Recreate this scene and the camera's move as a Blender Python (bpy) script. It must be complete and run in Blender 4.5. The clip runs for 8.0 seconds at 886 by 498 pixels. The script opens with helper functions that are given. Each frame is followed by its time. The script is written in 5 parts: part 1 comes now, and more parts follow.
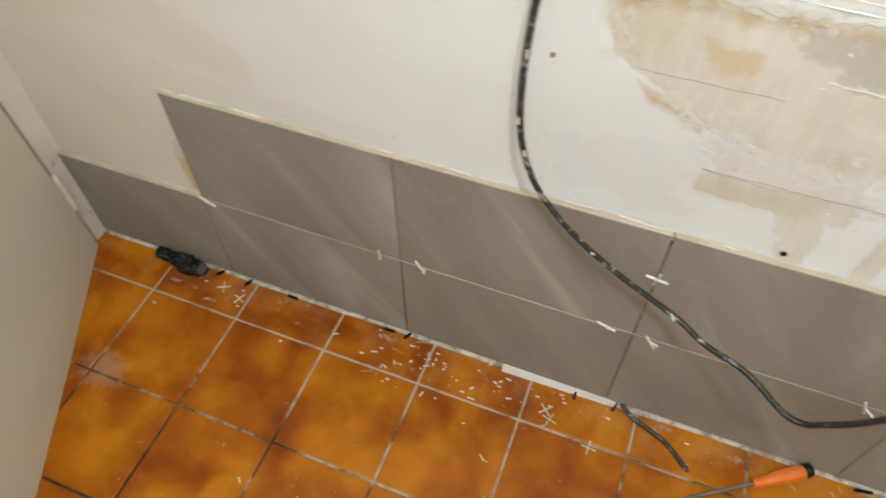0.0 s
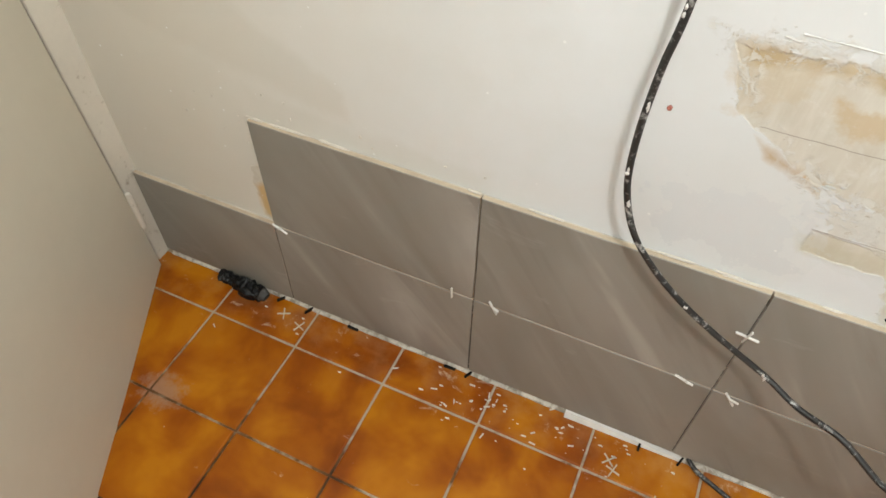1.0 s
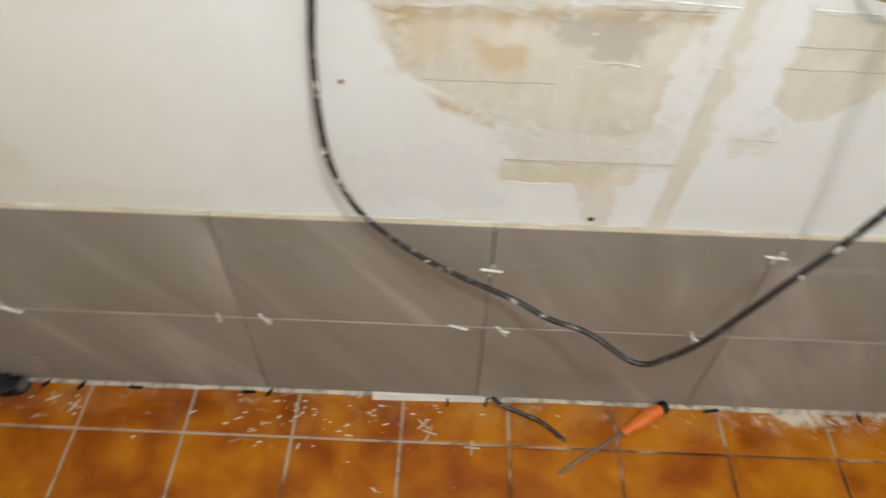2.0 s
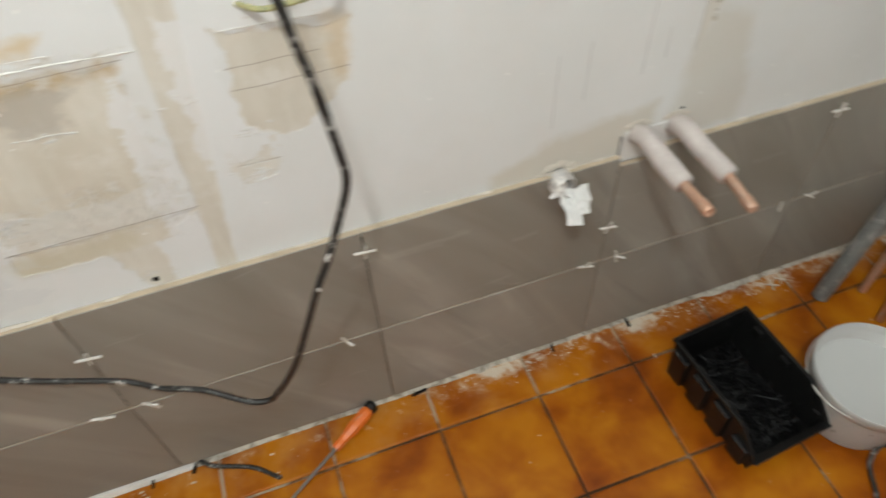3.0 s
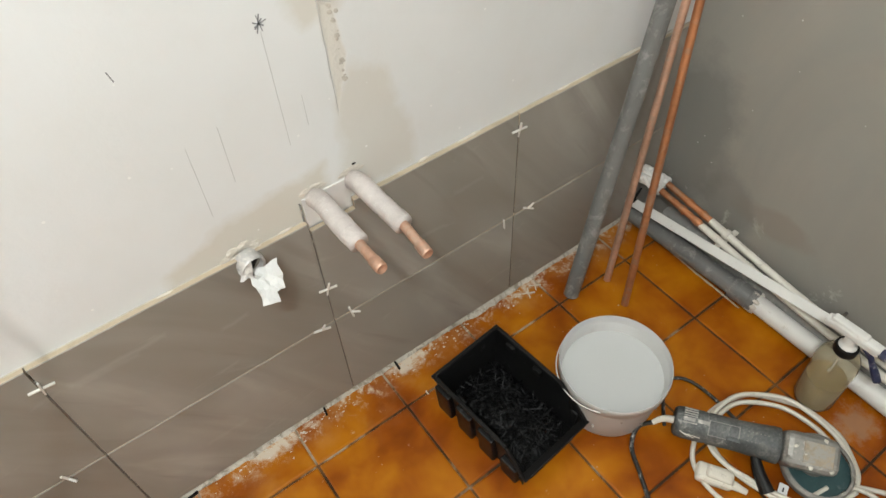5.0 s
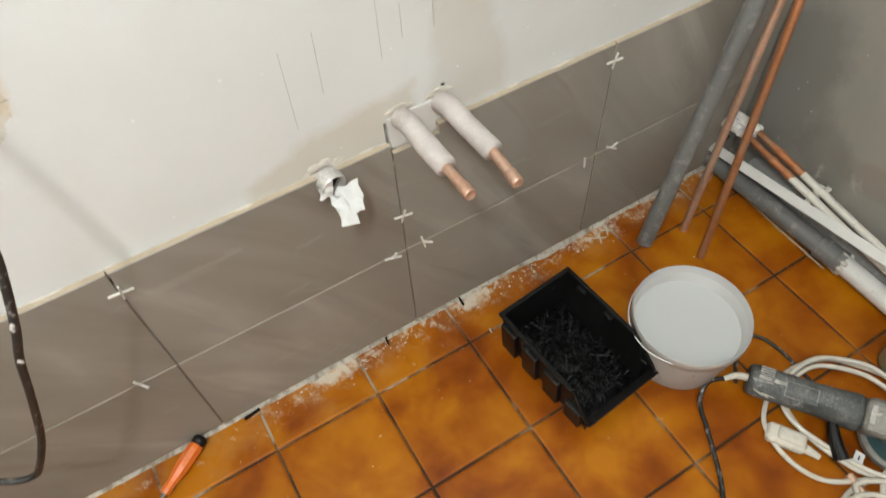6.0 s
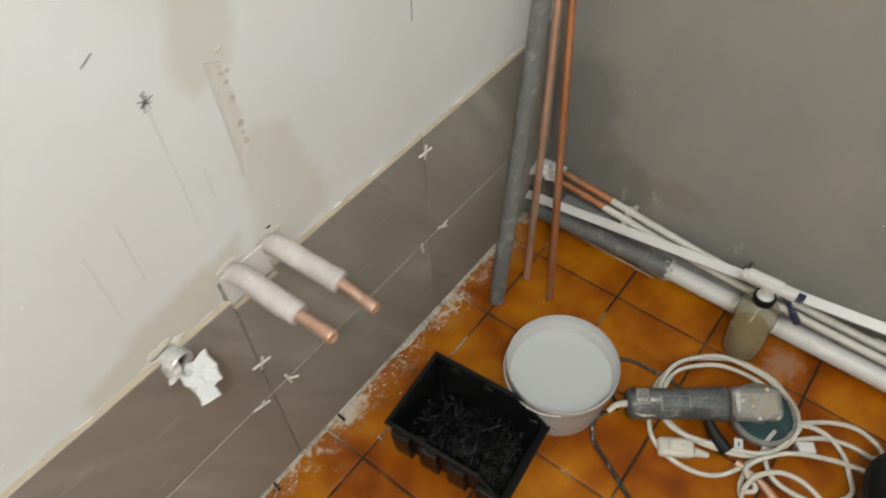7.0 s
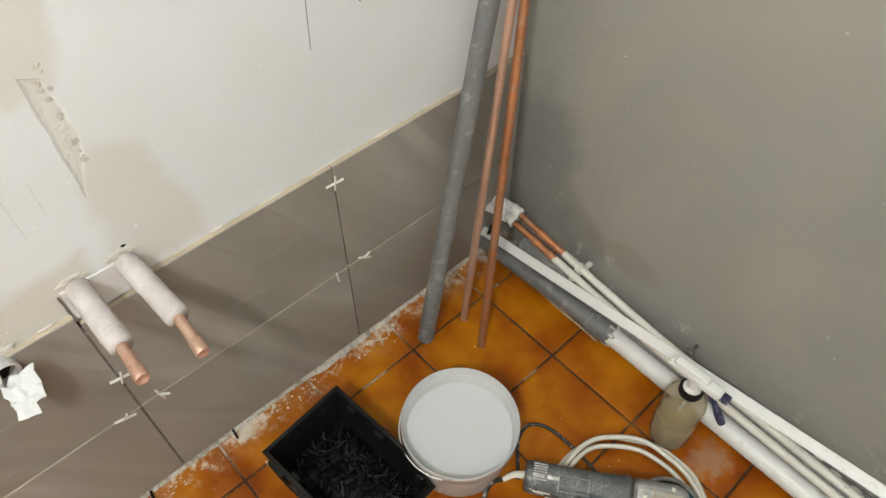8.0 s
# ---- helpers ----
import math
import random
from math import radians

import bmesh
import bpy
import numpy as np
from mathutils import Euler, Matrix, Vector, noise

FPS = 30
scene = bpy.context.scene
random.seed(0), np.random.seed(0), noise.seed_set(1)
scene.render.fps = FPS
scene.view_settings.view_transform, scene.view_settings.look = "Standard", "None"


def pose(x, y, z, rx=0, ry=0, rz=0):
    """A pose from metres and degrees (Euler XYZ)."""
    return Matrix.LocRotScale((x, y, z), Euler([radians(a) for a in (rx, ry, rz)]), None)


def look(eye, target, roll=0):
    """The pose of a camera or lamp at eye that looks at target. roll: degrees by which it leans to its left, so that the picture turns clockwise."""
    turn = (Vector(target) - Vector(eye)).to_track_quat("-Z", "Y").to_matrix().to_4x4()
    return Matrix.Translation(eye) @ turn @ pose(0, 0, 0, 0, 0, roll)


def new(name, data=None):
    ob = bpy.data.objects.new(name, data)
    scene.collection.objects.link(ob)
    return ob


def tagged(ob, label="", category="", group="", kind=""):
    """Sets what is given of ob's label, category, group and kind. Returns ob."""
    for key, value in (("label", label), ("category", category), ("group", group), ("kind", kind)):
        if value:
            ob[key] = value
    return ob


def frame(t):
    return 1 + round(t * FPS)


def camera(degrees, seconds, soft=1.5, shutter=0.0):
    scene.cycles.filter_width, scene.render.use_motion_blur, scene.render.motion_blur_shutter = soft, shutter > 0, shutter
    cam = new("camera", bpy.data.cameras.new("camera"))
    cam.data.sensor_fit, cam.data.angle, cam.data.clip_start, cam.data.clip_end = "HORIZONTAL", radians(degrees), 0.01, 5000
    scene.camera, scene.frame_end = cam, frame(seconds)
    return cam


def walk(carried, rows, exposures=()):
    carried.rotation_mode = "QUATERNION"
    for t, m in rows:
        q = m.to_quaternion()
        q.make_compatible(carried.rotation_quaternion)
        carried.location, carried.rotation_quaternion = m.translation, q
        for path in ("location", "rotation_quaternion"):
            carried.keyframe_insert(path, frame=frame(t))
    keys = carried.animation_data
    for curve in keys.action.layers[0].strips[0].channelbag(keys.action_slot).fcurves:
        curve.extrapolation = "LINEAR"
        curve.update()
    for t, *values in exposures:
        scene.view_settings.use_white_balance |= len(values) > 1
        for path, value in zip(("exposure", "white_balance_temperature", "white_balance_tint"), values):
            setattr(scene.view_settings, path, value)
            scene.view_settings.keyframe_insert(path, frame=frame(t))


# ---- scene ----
cam = camera(66.2, 8.0, shutter=0.38)
PATH = [
    (0, (-0.077, -0.622, 1.189), (-0.527, 0.511, -0.396), -0.5),
    (0.5, (-0.16, -0.645, 1.189), (-0.697, 0.493, -0.365), 1.1),
    (1, (-0.177, -0.642, 1.193), (-0.696, 0.532, -0.34), 1.0),
    (1.5, (-0.158, -0.642, 1.192), (-0.601, 0.581, -0.327), -0.9),
    (1.7, (-0.137, -0.647, 1.188), (-0.395, 0.633, -0.327), 0.9),
    (2.8, (0.261, -0.603, 1.203), (0.546, 0.629, -0.346), -3.6),
    (3, (0.334, -0.62, 1.203), (0.697, 0.591, -0.347), -3.5),
    (3.5, (0.489, -0.636, 1.209), (1.078, 0.462, -0.356), -2.3),
    (4, (0.58, -0.664, 1.211), (1.269, 0.393, -0.34), -3.6),
    (4.2, (0.597, -0.669, 1.213), (1.285, 0.391, -0.337), -4.1),
    (5.3, (0.589, -0.673, 1.22), (1.314, 0.41, -0.298), -3.0),
    (5.5, (0.609, -0.692, 1.211), (1.263, 0.41, -0.325), -4.1),
    (5.8, (0.569, -0.675, 1.177), (1.103, 0.388, -0.431), -5.4),
    (6, (0.543, -0.632, 1.176), (1.092, 0.412, -0.439), -4.1),
    (6.2, (0.541, -0.584, 1.195), (1.195, 0.483, -0.365), -4.2),
    (6.5, (0.524, -0.543, 1.21), (1.333, 0.459, -0.319), -5.0),
    (7, (0.58, -0.55, 1.219), (1.564, 0.264, -0.32), -2.6),
    (7.5, (0.742, -0.619, 1.23), (1.686, 0.253, -0.302), 2.3),
    (8, (0.827, -0.66, 1.221), (1.684, 0.261, -0.334), 0.5),
]
EXPOSURES = [(0, -0.13), (1, -0.11), (1.5, -0.18), (1.7, -0.18), (2.8, -0.42), (3.5, -0.37), (4, -0.1), (5.5, -0.05), (6, -0.05), (6.5, -0.27), (7, -0.3), (7.5, -0.08), (8, 0.04)]
walk(cam, [(t, look(e, g, r)) for t, e, g, r in PATH], EXPOSURES)

# ---- light ----
world = bpy.data.worlds.new("world")
world.use_nodes = True
scene.world = world
world.node_tree.nodes["Background"].inputs[0].default_value = (0.9, 0.95, 1.0, 1)
world.node_tree.nodes["Background"].inputs[1].default_value = 0.02


def lamp(name, place, watts, colour, radius):
    data = bpy.data.lights.new(name, "POINT")
    data.energy, data.color, data.shadow_soft_size = watts, colour, radius
    ob = new(name, data)
    ob.location = place
    return ob


lamp("bulb_light", (0.17, -0.91, 2.06), 62.5, (0.958, 1.0, 0.99), 0.050)


# ---- materials ----
class Nodes:
    """A small builder for node materials."""

    def __init__(self, name):
        self.mat = bpy.data.materials.new(name)
        self.mat.use_nodes = True
        self.tree = self.mat.node_tree
        self.bsdf = self.tree.nodes["Principled BSDF"]
        self.coords = self.tree.nodes.new("ShaderNodeTexCoord")

    def node(self, kind, **values):
        n = self.tree.nodes.new(kind)
        for key, value in values.items():
            n.inputs[key.replace("_", " ")].default_value = value
        return n

    def link(self, a, b):
        self.tree.links.new(a, b)

    def put(self, key, value):
        if isinstance(value, (int, float)):
            self.bsdf.inputs[key].default_value = value
        elif isinstance(value, tuple):
            self.bsdf.inputs[key].default_value = (*value, 1)
        else:
            self.link(value, self.bsdf.inputs[key])

    def noise(self, scale, detail=4, rough=0.55, where=None, stretch=None, distort=0.0):
        n = self.node("ShaderNodeTexNoise", Scale=scale, Detail=detail, Roughness=rough, Distortion=distort)
        src = where if where is not None else self.coords.outputs["Object"]
        if stretch:
            m = self.node("ShaderNodeMapping")
            m.inputs["Scale"].default_value = stretch
            self.link(src, m.inputs[0])
            src = m.outputs[0]
        self.link(src, n.inputs["Vector"])
        return n.outputs["Fac"]

    def ramp(self, fac, *stops):
        n = self.node("ShaderNodeValToRGB")
        while len(n.color_ramp.elements) < len(stops):
            n.color_ramp.elements.new(0.5)
        for e, (at, c) in zip(n.color_ramp.elements, stops):
            e.position = at
            e.color = (c, c, c, 1) if isinstance(c, (int, float)) else (*c, 1)
        self.link(fac, n.inputs[0])
        return n.outputs["Color"]

    def mix(self, fac, a, b, how="MIX"):
        n = self.tree.nodes.new("ShaderNodeMix")
        n.data_type, n.blend_type = "RGBA", how
        for sock, v in ((n.inputs[0], fac), (n.inputs[6], a), (n.inputs[7], b)):
            if isinstance(v, (int, float)):
                sock.default_value = v if sock == n.inputs[0] else (v, v, v, 1)
            elif isinstance(v, tuple):
                sock.default_value = (*v, 1)
            else:
                self.link(v, sock)
        return n.outputs[2]

    def math(self, op, a, b=0.0, c=0.0):
        n = self.tree.nodes.new("ShaderNodeMath")
        n.operation = op
        for sock, v in zip(n.inputs, (a, b, c)):
            if isinstance(v, (int, float)):
                sock.default_value = v
            else:
                self.link(v, sock)
        return n.outputs[0]

    def bump(self, height, strength=0.3, distance=0.002):
        n = self.node("ShaderNodeBump", Strength=strength, Distance=distance)
        self.link(height, n.inputs["Height"])
        self.link(n.outputs[0], self.bsdf.inputs["Normal"])


def simple(name, colour, rough, metal=0.0, vary=0.25, scale=40.0, dirt=None, dirt_amount=0.5, bump=0.15):
    """A surface with fine grain, larger blotches and, if given, dirt of another colour."""
    n = Nodes(name)
    big = n.noise(scale * 0.2, 5)
    small = n.noise(scale * 3, 6)
    dark = tuple(c * (1 - vary) for c in colour)
    col = n.mix(n.ramp(big, (0.35, 0.0), (0.65, 1.0)), dark, colour)
    col = n.mix(n.math("MULTIPLY", n.ramp(small, (0.4, 0.0), (0.7, 1.0)), vary), col, tuple(min(1, c * 1.2) for c in colour))
    if dirt:
        d = n.noise(scale, 8, 0.7, distort=0.4)
        col = n.mix(n.ramp(d, (0.62 - 0.25 * dirt_amount, 0.0), (0.72 - 0.2 * dirt_amount, 1.0)), col, dirt)
    n.put("Base Color", col)
    n.put("Roughness", n.ramp(big, (0.3, max(0, rough - 0.08)), (0.7, min(1, rough + 0.08))))
    n.put("Metallic", metal)
    n.bump(small, bump, 0.001)
    return n.mat


def boxmask(n, x0, x1, z0, z1, edge=0.01, wobble=0.0, scale=14.0, seed=0.0):
    """1 inside a box of the wall's plane (world x and z), with an uneven edge."""
    geo = n.node("ShaderNodeNewGeometry")
    pos = geo.outputs["Position"]
    if wobble:
        off = n.node("ShaderNodeMapping")
        off.inputs["Location"].default_value = (seed, seed * 1.7, 0)
        n.link(pos, off.inputs[0])
        t = n.node("ShaderNodeTexNoise", Scale=scale, Detail=6, Roughness=0.6)
        n.link(off.outputs[0], t.inputs["Vector"])
        v = n.tree.nodes.new("ShaderNodeVectorMath")
        v.operation = "MULTIPLY_ADD"
        n.link(t.outputs["Color"], v.inputs[0])
        v.inputs[1].default_value = (wobble * 2,) * 3
        w = n.tree.nodes.new("ShaderNodeVectorMath")
        w.operation = "SUBTRACT"
        w.inputs[1].default_value = (wobble,) * 3
        n.link(pos, v.inputs[2])
        n.link(v.outputs[0], w.inputs[0])
        pos = w.outputs[0]
    s = n.node("ShaderNodeSeparateXYZ")
    n.link(pos, s.inputs[0])
    cx, hx, cz, hz = (x0 + x1) / 2, (x1 - x0) / 2, (z0 + z1) / 2, (z1 - z0) / 2
    dx = n.math("SUBTRACT", hx, n.math("ABSOLUTE", n.math("SUBTRACT", s.outputs[0], cx)))
    dz = n.math("SUBTRACT", hz, n.math("ABSOLUTE", n.math("SUBTRACT", s.outputs[2], cz)))
    d = n.math("MINIMUM", dx, dz)
    m = n.node("ShaderNodeMapRange")
    m.inputs["From Min"].default_value, m.inputs["From Max"].default_value = -edge, edge
    n.link(d, m.inputs[0])
    return m.outputs[0]


def polymask(n, points, edge=0.004, wobble=0.012, scale=18.0, seed=0.0):
    """1 inside a convex outline of the wall's plane ((x, z), clockwise or not), with a ragged edge."""
    geo = n.node("ShaderNodeNewGeometry").outputs["Position"]
    off = n.node("ShaderNodeMapping")
    off.inputs["Location"].default_value = (seed, seed * 1.7, 0)
    n.link(geo, off.inputs[0])
    t = n.node("ShaderNodeTexNoise", Scale=scale, Detail=8, Roughness=0.62)
    n.link(off.outputs[0], t.inputs["Vector"])
    shift = n.math("MULTIPLY", n.math("SUBTRACT", t.outputs["Fac"], 0.5), wobble * 4)
    s = n.node("ShaderNodeSeparateXYZ")
    n.link(geo, s.inputs[0])
    cx, cz = sum(p[0] for p in points) / len(points), sum(p[1] for p in points) / len(points)
    d = None
    for (xa, za), (xb, zb) in zip(points, points[1:] + points[:1]):
        nx, nz = -(zb - za), xb - xa
        k = math.hypot(nx, nz)
        if (cx - xa) * nx + (cz - za) * nz < 0:
            nx, nz = -nx, -nz
        nx, nz = nx / k, nz / k
        side = n.math("ADD", n.math("MULTIPLY", s.outputs[0], nx), n.math("MULTIPLY_ADD", s.outputs[2], nz, -(xa * nx + za * nz)))
        d = side if d is None else n.math("MINIMUM", d, side)
    m = n.node("ShaderNodeMapRange")
    m.inputs["From Min"].default_value, m.inputs["From Max"].default_value = -edge, edge
    n.link(n.math("ADD", d, shift), m.inputs[0])
    return m.outputs[0]


def plaster_wall():
    """Old white-painted plaster with bare tan patches, filler, chases and stains."""
    n = Nodes("old_plaster")
    geo = n.node("ShaderNodeNewGeometry").outputs["Position"]
    big = n.noise(2.2, 5, where=geo)
    mid = n.noise(11, 6, 0.6, where=geo)
    fine = n.noise(120, 6, 0.65, where=geo)
    col = n.mix(n.ramp(big, (0.3, 0.0), (0.7, 1.0)), (0.670, 0.676, 0.668), (0.730, 0.741, 0.746))
    col = n.mix(n.math("MULTIPLY", n.ramp(mid, (0.45, 0.0), (0.7, 1.0)), 0.35), col, (0.655, 0.648, 0.62))
    # yellowing next to the door: lamp and lens falloff painted into the wall colour
    yellow = boxmask(n, -2.0, -0.62, -0.2, 3.0, 0.34, 0.05, 4, 2.0)
    col = n.mix(n.math("MULTIPLY", yellow, 0.70), col, (0.62, 0.555, 0.44))
    # grey-white filler areas
    filler = (([(-0.17, 0.60), (0.0, 0.66), (0.0, 0.53), (-0.15, 0.53)], 0.45, 1.0, 0.03), ([(0.03, 0.565), (0.10, 0.55), (0.13, 0.49), (0.0, 0.49)], 0.6, 2.2, 0.006),
              ([(0.158, 0.86), (0.205, 0.80), (0.205, 0.50), (0.15, 0.50), (0.17, 0.68)], 0.8, 5.1, 0.01), ([(0.25, 0.86), (0.295, 0.84), (0.30, 0.70), (0.26, 0.62), (0.245, 0.70)], 0.75, 6.1, 0.008))
    # bare tan plaster
    tan_col = n.mix(n.ramp(mid, (0.35, 0.0), (0.65, 1.0)), (0.55, 0.50, 0.41), (0.62, 0.58, 0.505))
    patches = (([(-0.155, 0.815), (0.20, 0.822), (0.20, 0.66), (0.05, 0.655), (-0.015, 0.672), (-0.125, 0.735)], 0.95, 3.0, 0.006), ([(-0.01, 0.66), (0.20, 0.68), (0.19, 0.57), (0.02, 0.60)], 0.6, 8.0, 0.018),
               ([(0.0, 0.610), (0.215, 0.608), (0.155, 0.565), (0.07, 0.570), (0.0, 0.568)], 0.95, 4.4, 0.003), ([(0.09, 0.58), (0.155, 0.58), (0.155, 0.49), (0.125, 0.49)], 0.8, 9.0, 0.006),
               ([(0.300, 0.832), (0.437, 0.812), (0.425, 0.74), (0.377, 0.697), (0.340, 0.685), (0.305, 0.71)], 0.9, 6.0, 0.007), ([(0.232, 0.90), (0.279, 0.90), (0.234, 0.49), (0.211, 0.49)], 0.85, 11.0, 0.002),
               ([(0.26, 0.66), (0.32, 0.675), (0.32, 0.64), (0.28, 0.63)], 0.6, 15.0, 0.015), ([(-0.835, 0.375), (-0.80, 0.40), (-0.80, 0.25), (-0.832, 0.255)], 0.95, 31.0, 0.006))
    bare = None
    for points, amount, seed, wobble in patches:
        inside = n.math("MULTIPLY", polymask(n, points, 0.0015, wobble * 1.5, 30, seed), amount)
        bare = inside if bare is None else n.math("MAXIMUM", bare, inside)
    # scraped, scratched and streaked surface of the bare plaster
    streak = n.noise(60, 5, 0.6, where=geo, stretch=(1.0, 1.0, 0.12))
    tan_col = n.mix(n.math("MULTIPLY", n.ramp(streak, (0.45, 0.0), (0.62, 1.0)), 0.5), tan_col, (0.68, 0.645, 0.57))
    blot = n.ramp(n.noise(24, 7, 0.7, where=geo, distort=0.5), (0.52, 0.0), (0.66, 1.0))
    tan_col = n.mix(n.math("MULTIPLY", blot, 0.6), tan_col, (0.69, 0.67, 0.62))
    for points, amount, seed, wobble in patches + filler:
        tone = (0.62, 0.63, 0.64) if amount < 0.5 else (0.72, 0.725, 0.73) if (points, amount, seed, wobble) in filler else tan_col
        col = n.mix(n.math("MULTIPLY", polymask(n, points, 0.0015, wobble * 1.5, 30, seed), amount), col, tone)
    # ochre on the rim of the bare plaster and smears above it
    for points, amount, seed, wobble, tone in (([(-0.155, 0.815), (-0.05, 0.815), (-0.06, 0.79), (-0.13, 0.745)], 0.28, 2.0, 0.03, (0.54, 0.41, 0.23)), ([(-0.150, 0.818), (0.20, 0.824), (0.20, 0.812), (-0.135, 0.800)], 0.75, 21.0, 0.010, (0.47, 0.34, 0.17)), ([(-0.085, 0.700), (-0.015, 0.678), (-0.02, 0.667), (-0.08, 0.69)], 0.9, 2.5, 0.006, (0.45, 0.29, 0.12)),
                                               ([(0.01, 0.868), (0.15, 0.862), (0.14, 0.848), (0.0, 0.85)], 0.7, 7.5, 0.012, (0.60, 0.45, 0.23)), ([(-0.04, 0.778), (0.015, 0.78), (0.012, 0.748), (-0.03, 0.75)], 0.6, 8.5, 0.02, (0.52, 0.37, 0.18)),
                                               ([(-0.833, 0.33), (-0.80, 0.35), (-0.80, 0.25), (-0.83, 0.256)], 0.8, 5.5, 0.006, (0.62, 0.40, 0.14)), ([(0.41, 0.83), (0.437, 0.815), (0.425, 0.745), (0.412, 0.75)], 0.45, 6.5, 0.01, (0.60, 0.45, 0.25)),
                                               ([(0.03, 0.815), (0.16, 0.812), (0.14, 0.765), (0.09, 0.755), (0.05, 0.795)], 0.55, 13.5, 0.03, (0.36, 0.33, 0.29)), ([(-0.01, 0.60), (0.14, 0.60), (0.14, 0.575), (0.0, 0.572)], 0.35, 14.5, 0.01, (0.50, 0.45, 0.29))):
        col = n.mix(n.math("MULTIPLY", polymask(n, points, 0.007, wobble, 30, seed), amount), col, tone)
    # broken pale flakes of paint left along the rim of the bare plaster
    flake = n.ramp(n.noise(52, 8, 0.72, where=geo, distort=0.7), (0.50, 0.0), (0.56, 1.0))
    rim = polymask(n, [(-0.185, 0.85), (0.10, 0.845), (0.21, 0.85), (0.21, 0.60), (0.02, 0.60), (-0.03, 0.655), (-0.15, 0.72)], 0.004, 0.02, 22, 17.0)
    core = polymask(n, [(-0.130, 0.805), (0.20, 0.812), (0.20, 0.69), (0.05, 0.675), (-0.005, 0.685), (-0.105, 0.745)], 0.006, 0.012, 26, 19.0)
    loose = n.math("MULTIPLY", n.math("MULTIPLY", rim, n.math("SUBTRACT", 1.0, core)), flake)
    col = n.mix(n.math("MULTIPLY", loose, 0.75), col, (0.66, 0.645, 0.60))
    shade = n.ramp(n.noise(70, 6, 0.7, where=geo, distort=0.4), (0.60, 0.0), (0.66, 1.0))
    col = n.mix(n.math("MULTIPLY", n.math("MULTIPLY", n.math("MULTIPLY", rim, n.math("SUBTRACT", 1.0, core)), shade), 0.55), col, (0.40, 0.33, 0.23))
    # damp brown stains above the pipe stubs, by the chase and over the left end of the tiling
    for points, amount, seed in (([(0.865, 0.50), (0.893, 0.655), (0.915, 0.715), (0.965, 0.68), (1.005, 0.56), (1.0, 0.50)], 0.50, 1.5), ([(0.60, 0.52), (0.70, 0.555), (0.85, 0.575), (0.85, 0.49), (0.6, 0.49)], 0.7, 3.5),
                                 ([(0.848, 0.825), (0.945, 1.05), (1.02, 1.05), (0.945, 0.87), (0.915, 0.795), (0.87, 0.79)], 0.58, 12.0), ([(-1.10, 0.76), (-0.95, 0.78), (-0.62, 0.60), (-0.62, 0.55), (-1.0, 0.62)], 0.30, 7.0), ([(-0.80, 0.55), (-0.40, 0.53), (-0.40, 0.49), (-0.80, 0.49)], 0.22, 9.0)):
        col = n.mix(n.math("MULTIPLY", polymask(n, points, 0.010, 0.013, 14, seed), amount), col, (0.56, 0.52, 0.44))
    # chase filled with rough mortar
    chase = polymask(n, [(0.8895, 0.813), (0.909, 0.800), (0.917, 0.73), (0.905, 0.69), (0.892, 0.652)], 0.002, 0.003, 30, 14.0)
    col = n.mix(n.math("MULTIPLY", chase, 0.8), col, (0.62, 0.59, 0.525))
    # small white flecks
    fleck = n.node("ShaderNodeTexVoronoi", Scale=26.0)
    n.link(geo, fleck.inputs["Vector"])
    col = n.mix(n.ramp(fleck.outputs["Distance"], (0.035, 1.0), (0.06, 0.0)), col, (0.80, 0.80, 0.78))
    # hairline cracks in the bare plaster
    s = n.node("ShaderNodeSeparateXYZ")
    n.link(geo, s.inputs[0])
    wob = n.math("MULTIPLY", n.math("SUBTRACT", n.noise(18, 4, where=geo), 0.5), 0.006)
    crack = None
    for z, x0, x1 in ((0.611, 0.0, 0.22), (0.727, -0.10, 0.05), (0.822, 0.10, 0.21), (0.757, 0.30, 0.43), (0.655, 0.28, 0.33), (0.785, 0.30, 0.40)):
        d = n.math("ABSOLUTE", n.math("SUBTRACT", n.math("ADD", s.outputs[2], wob), z))
        line = n.math("MULTIPLY", n.math("LESS_THAN", d, 0.0007), boxmask(n, x0, x1, z - 0.05, z + 0.05, 0.002))
        crack = line if crack is None else n.math("MAXIMUM", crack, line)
    col = n.mix(n.math("MULTIPLY", crack, 0.5), col, (0.22, 0.16, 0.12))
    n.put("Base Color", col)
    n.put("Roughness", 0.62)
    relief = n.math("ADD", n.math("MULTIPLY", mid, 1.0), n.math("MULTIPLY", fine, 0.05))
    rough_area = boxmask(n, -0.16, 0.43, 0.49, 0.95, 0.03, 0.03, 10, 4.0)
    lumps = n.math("MULTIPLY", n.math("MULTIPLY", n.ramp(n.noise(30, 8, 0.7, where=geo, distort=0.6), (0.42, 0.0), (0.60, 1.0)), rough_area), 0.10)
    relief = n.math("ADD", relief, lumps)
    relief = n.math("ADD", relief, n.math("MULTIPLY", loose, 0.55))
    relief = n.math("SUBTRACT", relief, n.math("MULTIPLY", bare, 0.8))
    relief = n.math("SUBTRACT", relief, n.math("MULTIPLY", crack, 0.8))
    relief = n.math("SUBTRACT", relief, n.math("MULTIPLY", chase, n.math("MULTIPLY", n.noise(90, 5, where=geo), 1.5)))
    n.bump(relief, 0.42, 0.0035)
    return n.mat


